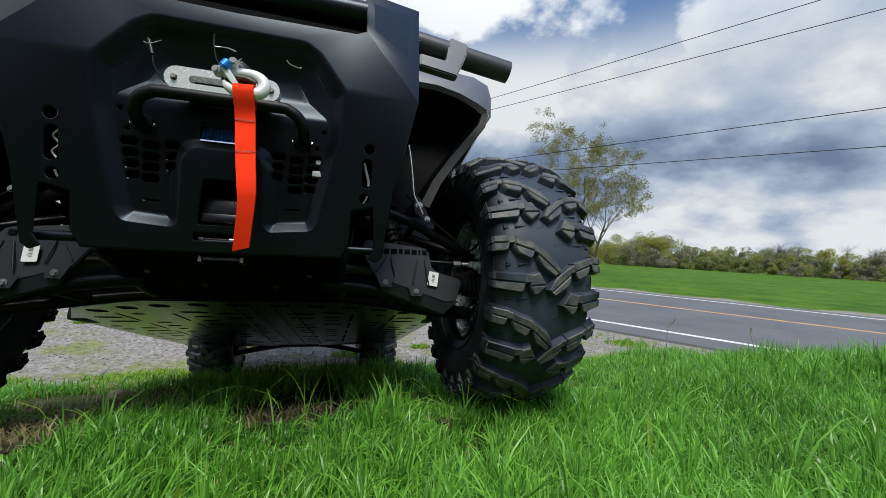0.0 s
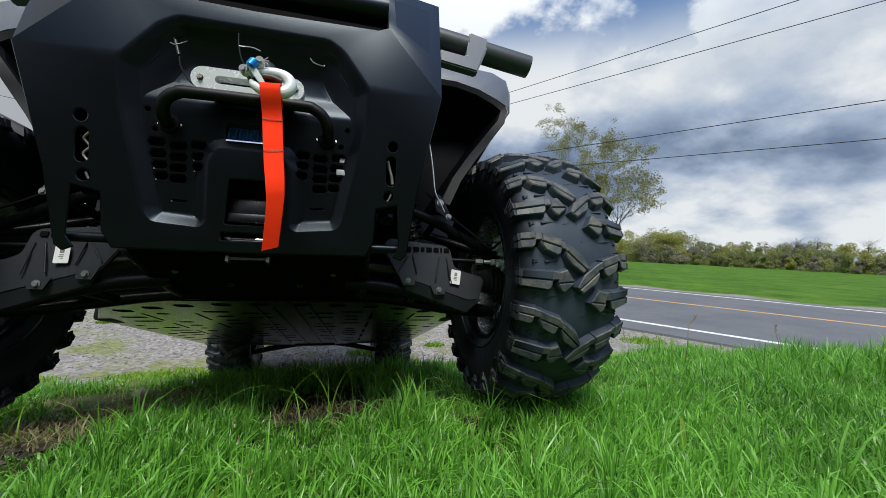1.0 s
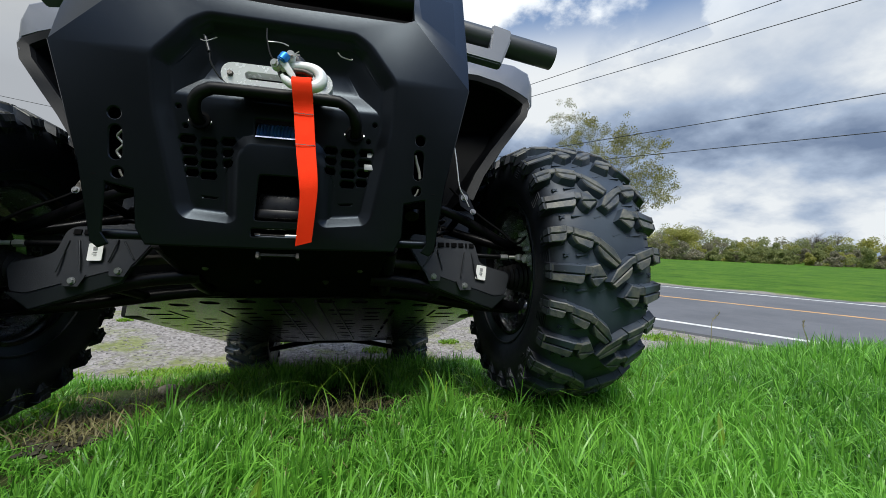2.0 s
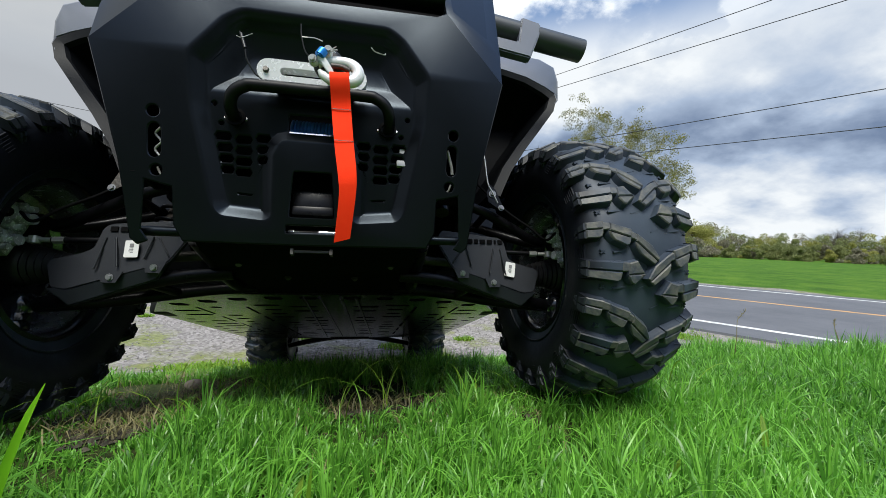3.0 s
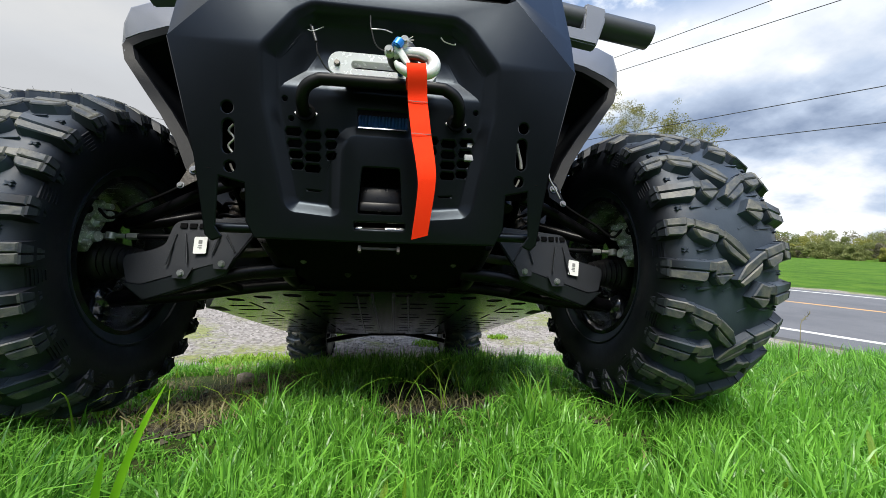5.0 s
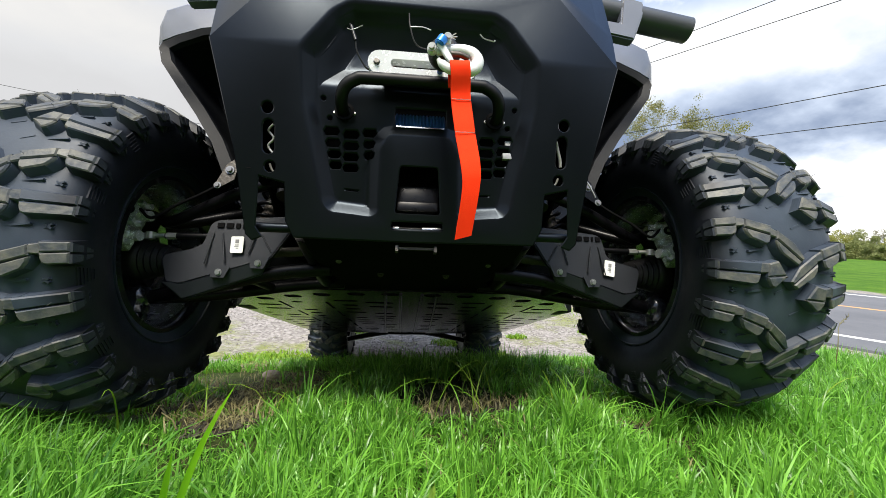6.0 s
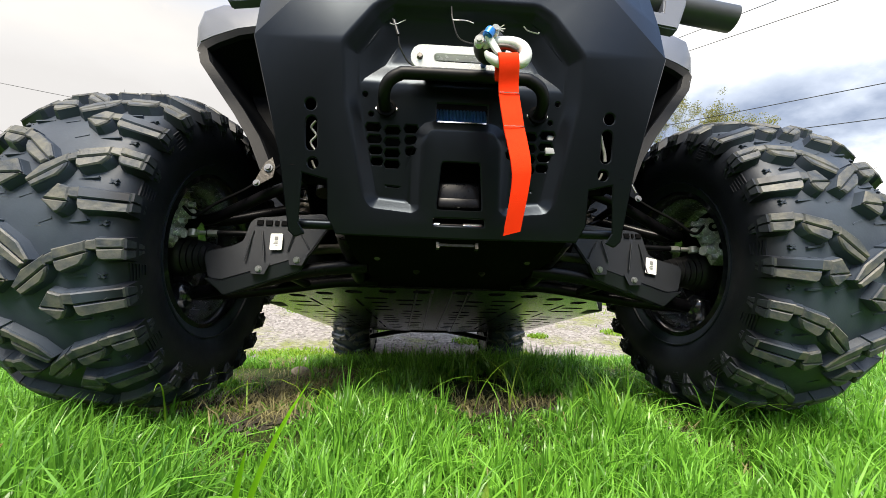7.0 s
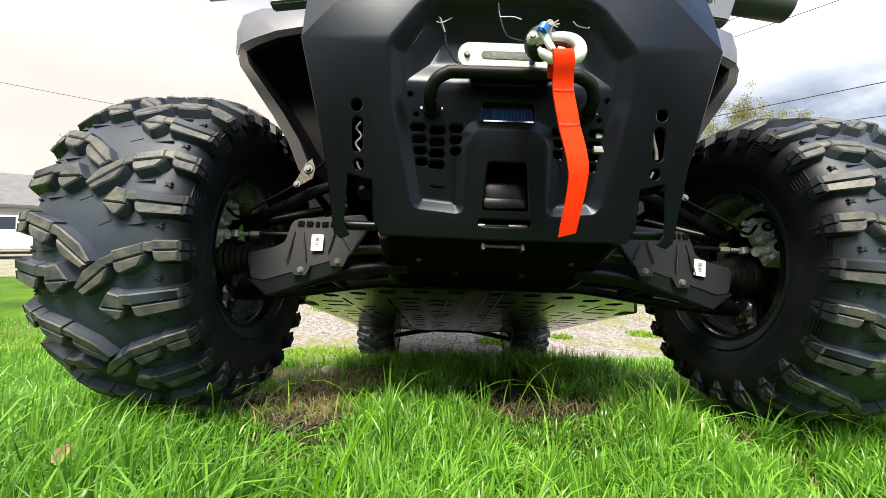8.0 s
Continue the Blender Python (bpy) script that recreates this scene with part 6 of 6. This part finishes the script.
def build_tree(seed, at, length, spread, share, leaves, material, label):
    rnd = random.Random(seed)
    base = Vector((*at, LOW - 0.1))
    tree = empty("tree", Matrix.Translation(base))
    tagged(tree, label, "tree", "roadside trees")
    bm = bmesh.new()
    tips = []

    def limb(p, d, length, r, level):
        pts, rad = [p], [r]
        q = p.copy()
        for k in range(5):
            d = (d + Vector((rnd.gauss(0, 0.10), rnd.gauss(0, 0.10), rnd.gauss(0.03, 0.07)))).normalized()
            q = q + d * length / 5
            pts.append(q.copy())
            rad.append(r * (1 - 0.15 * (k + 1)))
        sweep(bm, pts, rad, 7 if level < 2 else 5)
        if level >= 2:
            tips.append((q, level))
        if level == 4:
            return
        for k in range((7, 4, 3, 3)[level]):
            i = rnd.choice((2, 3, 4, 5)) if level else (3, 3, 4, 4, 5, 5, 5)[k]
            a = k * 2.4 + rnd.uniform(-0.4, 0.4)
            side = Vector((math.cos(a), math.sin(a), rnd.uniform(-0.1, 0.7))) if level == 0 else Vector((rnd.gauss(0, 1), rnd.gauss(0, 1), rnd.uniform(-0.4, 0.7)))
            limb(pts[i], (d * 0.6 + side.normalized() * spread).normalized(), length * rnd.uniform(0.58, 0.78) * (1.05 if level == 0 else 0.9), rad[i] * 0.6, level + 1)

    limb(Vector((0, 0, 0)), Vector((0.0, 0, 1)), length, 0.04 * length, 0)
    part("trunk", bm, BARK, tree, "", 60)
    centres = [(q.x, q.y, q.z, 0.27, 0.24) for q, lev in tips if lev >= 3 and rnd.random() < share]
    v, f = leaf_cloud(rnd, centres, 0.038, leaves)
    me = bpy.data.meshes.new("crown")
    me.from_pydata(v, [], f)
    me.materials.append(material)
    ob = new("crown", me)
    ob.parent = tree


def woods_mesh(rnd, centres, size, n, material, label):
    v, f = leaf_cloud(rnd, centres, size, n)
    me = bpy.data.meshes.new("woods")
    me.from_pydata(v, [], f)
    me.materials.append(material)
    tagged(new("woods", me), label, "woods", kind="stuff")


def build_woods():
    rnd = random.Random(31)
    kinds, far = [[], [], []], []
    for row, (off, n, lo, hi) in enumerate(((72, 340, 1.8, 3.0), (80, 220, 2.8, 4.6), (92, 150, 4.0, 5.8))):
        for k in range(n):
            s_ = -190 + 300 * (k + rnd.random()) / n
            o = off + rnd.uniform(-3, 3)
            x, y = s_ * ROAD_DIR.x + o * ROAD_N.x, s_ * ROAD_DIR.y + o * ROAD_N.y
            h = rnd.uniform(lo, hi) * (0.95 + 0.4 * noise.noise(Vector((s_ * 0.06, row, 0.4)))) * (0.85 + 0.50 * ease((-13 - s_) / 5))
            r = h * rnd.uniform(0.40, 0.62)
            kind = min(2, int(3 * (0.5 + 0.9 * noise.noise(Vector((s_ * 0.11, row * 3.1, 8.0))) + rnd.uniform(-0.28, 0.28)))) if row else rnd.choice((0, 1, 1, 2))
            for q in range(7):
                f = q / 6
                (kinds[max(0, kind)] if -75 < s_ < 32 else far).append((x + rnd.gauss(0, r * 0.42) * (1.1 - 0.6 * f), y + rnd.gauss(0, r * 0.4), LOW + h * (0.10 + 0.80 * f), r * rnd.uniform(0.45, 0.8) * (1.1 - 0.45 * f), h * rnd.uniform(0.13, 0.22)))
    # the broad golden crown that stands over the others
    x, y = -17 * ROAD_DIR.x + 76 * ROAD_N.x, -17 * ROAD_DIR.y + 76 * ROAD_N.y
    kinds[0] += [(x + rnd.gauss(0, 1.5), y + rnd.gauss(0, 1.2), LOW + rnd.uniform(2.2, 4.9), rnd.uniform(0.8, 1.4), rnd.uniform(0.5, 0.8)) for _ in range(34)]
    for centres, material, label in zip(kinds, (WOOD_LEAF, WOOD_OLIVE, WOOD_GREY), ("distant yellow-green budding trees behind the field", "distant olive green bushes behind the field", "distant grey-brown leafless bushes behind the field")):
        woods_mesh(rnd, centres, 0.112, 210, material, label)
    woods_mesh(rnd, far, 0.28, 26, WOOD_OLIVE, "distant olive green woods along the road")
    # bare twiggy crowns above the bushes
    bm = bmesh.new()
    for k in range(11):
        s_ = rnd.choice((-3, -1, 0, 1, 7, 10)) + rnd.uniform(-1.2, 1.2)
        x, y = s_ * ROAD_DIR.x + 86 * ROAD_N.x, s_ * ROAD_DIR.y + 86 * ROAD_N.y
        h = rnd.uniform(4.6, 5.9)
        rod(bm, (x, y, LOW), (x, y, LOW + h * 0.75), 0.09, 0.04, 5)
        for j in range(120):
            a, e = rnd.uniform(0, 6.3), rnd.uniform(0.4, 1.0)
            z0 = LOW + h * rnd.uniform(0.3, 0.78)
            x0, y0 = x + rnd.gauss(0, 0.25), y + rnd.gauss(0, 0.25)
            rod(bm, (x0, y0, z0), (x0 + h * 0.20 * e * math.cos(a), y0 + h * 0.20 * e * math.sin(a), min(LOW + h, z0 + h * 0.20 * e)), 0.013, 0.005, 3)
    tagged(link("bare_trees", bm, BARK, None, "", 60), "distant bare grey tree crowns above the bushes", "woods", kind="stuff")


def build_unseen_trees():
    """Unseen trees added behind the camera to darken what the bumper plate reflects."""
    rnd = random.Random(77)
    centres = []
    for k in range(46):
        x, y = -46 + 2 * k + rnd.uniform(-0.8, 0.8), -15 + rnd.uniform(-2, 2)
        h = rnd.uniform(6.5, 9.5)
        for q in range(9):
            centres.append((x + rnd.gauss(0, 1.0), y + rnd.gauss(0, 0.8), 0.1 + h * (0.06 + 0.86 * q / 8), rnd.uniform(1.2, 2.0), rnd.uniform(0.7, 1.1)))
    v, f = leaf_cloud(rnd, centres, 0.30, 60)
    me = bpy.data.meshes.new("unseen_trees")
    me.from_pydata(v, [], f)
    me.materials.append(UNSEEN_LEAF)
    tagged(new("unseen_trees", me), "unseen row of dark green trees added to darken reflections", "woods", kind="stuff")


build_unseen_trees()
build_grass()
build_weeds()
build_gravel()
build_tree(23, (15.6, 20.1), 3.5, 0.72, 0.75, 50, CROWN, "tall sparse roadside tree with fresh yellow-green spring leaves")
build_tree(7, (15.4, 20.9), 4.35, 0.26, 0.9, 48, CROWN, "slender upright tree with dense yellow-green spring leaves")
build_woods()


# ---- wires, building, cars ----
def cable(points, r, label):
    bm = sweep(bmesh.new(), points, r, 6)
    tagged(link("power_cable", bm, CABLE, None, "", 60), label, "power cable", "overhead power cables")


def pole(at, top):
    z0 = height(*at)
    post = empty("utility_pole", Matrix.Translation((*at, z0)))
    tagged(post, "weathered wooden utility pole carrying cables", "utility pole", "utility poles")
    part("post", rod(bmesh.new(), (0, 0, -0.2), (0, 0, top - z0), 0.15, 0.11, 14), BARK, post, "", 60)
    part("crossarm", box(bmesh.new(), (0, 0, top - z0 - 0.5), (1.6, 0.1, 0.12), bevel=0.01), BARK, post)


def build_cables():
    for off, z, sag, climb in ((19.6, 10.50, 0.4, 0.028), (19.9, 9.70, 0.4, 0.012), (19.6, 6.14, 0.3, 0.0), (20.0, 4.98, 0.25, -0.030)):
        pts = [(off * ROAD_N.x + s_ * ROAD_DIR.x, off * ROAD_N.y + s_ * ROAD_DIR.y, z + climb * s_ + sag * ((s_ + 5) / 30) ** 2 * 0.25) for s_ in range(-60, 51, 5)]
        cable(pts, 0.016, "thin black overhead cable along the road")
    pole((19.75 * ROAD_N.x - 60 * ROAD_DIR.x, 19.75 * ROAD_N.y - 60 * ROAD_DIR.y), 11.6)
    pole((19.75 * ROAD_N.x + 50 * ROAD_DIR.x, 19.75 * ROAD_N.y + 50 * ROAD_DIR.y), 11.6)
    pole((-2.2, 35.7), 8.2)
    pole((-44, 30), 13.3)
    cable([(-44 + 2.2 * k, 30 + 0.3 * k, 10.15 - 0.20 * (k - 9.5) - 0.06 * k + 0.0045 * (k - 9) ** 2) for k in range(20)], 0.018, "thin black overhead cable behind the drive")


def build_house():
    base = Vector((-27.5, 25.0, -0.98))
    house = empty("building", Matrix.Translation(base) @ pose(0, 0, 0, 0, 0, 44))
    tagged(house, "low building with pale siding and a grey shingle roof", "building")
    w, d, e, r = 16.0, 7.0, 2.25, 4.1
    bm = bmesh.new()
    slab(bm, [(-d / 2, 0), (d / 2, 0), (d / 2, e), (0, r - 0.1), (-d / 2, e)], lambda u, v: (-w / 2, u, v), (w, 0, 0))
    wall = part("wall", bm, SIDING, house)
    for k in range(9):
        bm = box(bmesh.new(), (0, -d / 2 - 0.012, 0.25 + 0.23 * k), (w, 0.02, 0.20), bevel=0.008)
        part("siding_board", bm, SIDING, wall)
    for s in (-1, 1):
        bm = bmesh.new()
        slab(bm, [(-w / 2 - 0.4, 0), (w / 2 + 0.4, 0), (w / 2 + 0.4, 1), (-w / 2 - 0.4, 1)], lambda u, v: (u, s * (d / 2 + 0.5) * (1 - v), e - 0.22 + (r - e + 0.22) * v), (0, 0, 0.12))
        part("roof", bm, ROOF, house)
    for x in (-4.5, 0.5, 4.5):
        bm = box(bmesh.new(), (x, -d / 2 - 0.03, 1.25), (1.3, 0.06, 1.0), bevel=0.01)
        win = part("window", bm, PAPER, house)
        bm = box(bmesh.new(), (x, -d / 2 - 0.062, 1.25), (1.14, 0.01, 0.84))
        part("pane", bm, CARGLASS, win)


def build_car(m):
    car = empty("car", m)
    tagged(car, "white parked car on the paved lot", "car", "parked cars")
    body = [(-2.2, 0.32), (-2.25, 0.62), (-2.1, 0.86), (-1.15, 0.98), (1.55, 1.0), (2.1, 0.92), (2.22, 0.60), (2.15, 0.30)]
    bm = slab(bmesh.new(), body, lambda u, v: (u, -0.88, v), (0, 1.76, 0))
    bmesh.ops.bevel(bm, geom=bm.edges[:], offset=0.06, segments=3, affect="EDGES")
    part("body", bm, CARPAINT, car, "", 40)
    cab = [(-1.25, 0.95), (-0.55, 1.44), (0.95, 1.47), (1.75, 0.98)]
    bm = bmesh.new()
    f = [bm.verts.new((u, -0.80 + 0.16 * (v > 1.2), v)) for u, v in cab]
    b = [bm.verts.new((u, 0.80 - 0.16 * (v > 1.2), v)) for u, v in cab]
    bm.faces.new(f)
    bm.faces.new(b[::-1])
    for i in range(4):
        j = (i + 1) % 4
        bm.faces.new((f[j], f[i], b[i], b[j]))
    bmesh.ops.recalc_face_normals(bm, faces=bm.faces)
    bmesh.ops.bevel(bm, geom=bm.edges[:], offset=0.05, segments=2, affect="EDGES")
    part("cabin", bm, CARPAINT, car, "", 40)
    for s in (-1, 1):
        bm = bmesh.new()
        slab(bm, [(-1.05, 1.0), (-0.50, 1.38), (0.18, 1.40), (0.18, 1.0)], lambda u, v: (u, s * (0.815 - 0.35 * (v - 0.98)), v), (0, s * 0.008, 0))
        part("window", bm, CARGLASS, car)
        bm = bmesh.new()
        slab(bm, [(0.26, 1.0), (0.26, 1.40), (0.90, 1.40), (1.50, 1.0)], lambda u, v: (u, s * (0.815 - 0.35 * (v - 0.98)), v), (0, s * 0.008, 0))
        part("window", bm, CARGLASS, car)
    for x in (-1.35, 1.35):
        for s in (-1, 1):
            wheel = empty("wheel", None)
            wheel.parent = car
            wheel.location = (x, s * 0.78, 0.32)
            bm = bmesh.new()
            lathe(bm, [(0.0, 0.20), (-0.09, 0.21), (-0.10, 0.30), (-0.06, 0.32), (0.06, 0.32), (0.10, 0.30), (0.09, 0.21)], 28, True)
            bmesh.ops.rotate(bm, verts=bm.verts, matrix=Matrix.Rotation(radians(90), 3, "Z"))
            bmesh.ops.recalc_face_normals(bm, faces=bm.faces)
            part("tyre", bm, RUBBER, wheel, "", 40)
            bm = rod(bmesh.new(), (0, -0.08, 0), (0, 0.08, 0), 0.205, seg=24)
            part("rim", bm, STEEL, wheel, "", 40)
    bm = box(bmesh.new(), (-2.22, 0, 0.66), (0.06, 1.3, 0.10), bevel=0.02)
    part("headlight", bm, CARGLASS, car)
    bm = box(bmesh.new(), (2.2, 0, 0.74), (0.06, 1.4, 0.12), bevel=0.02)
    part("tail_light", bm, WEB, car)
    return car


def on_ground(x, y, turn):
    return pose(x, y, height(x, y) + 0.005, 0, 0, turn)


build_cables()
build_house()
first = build_car(on_ground(-14.6, 12.4, 40))
for x, y, turn in ((-17.4, 14.2, 42), (-20.5, 16.6, 40)):
    copy_thing(first, on_ground(x, y, turn))
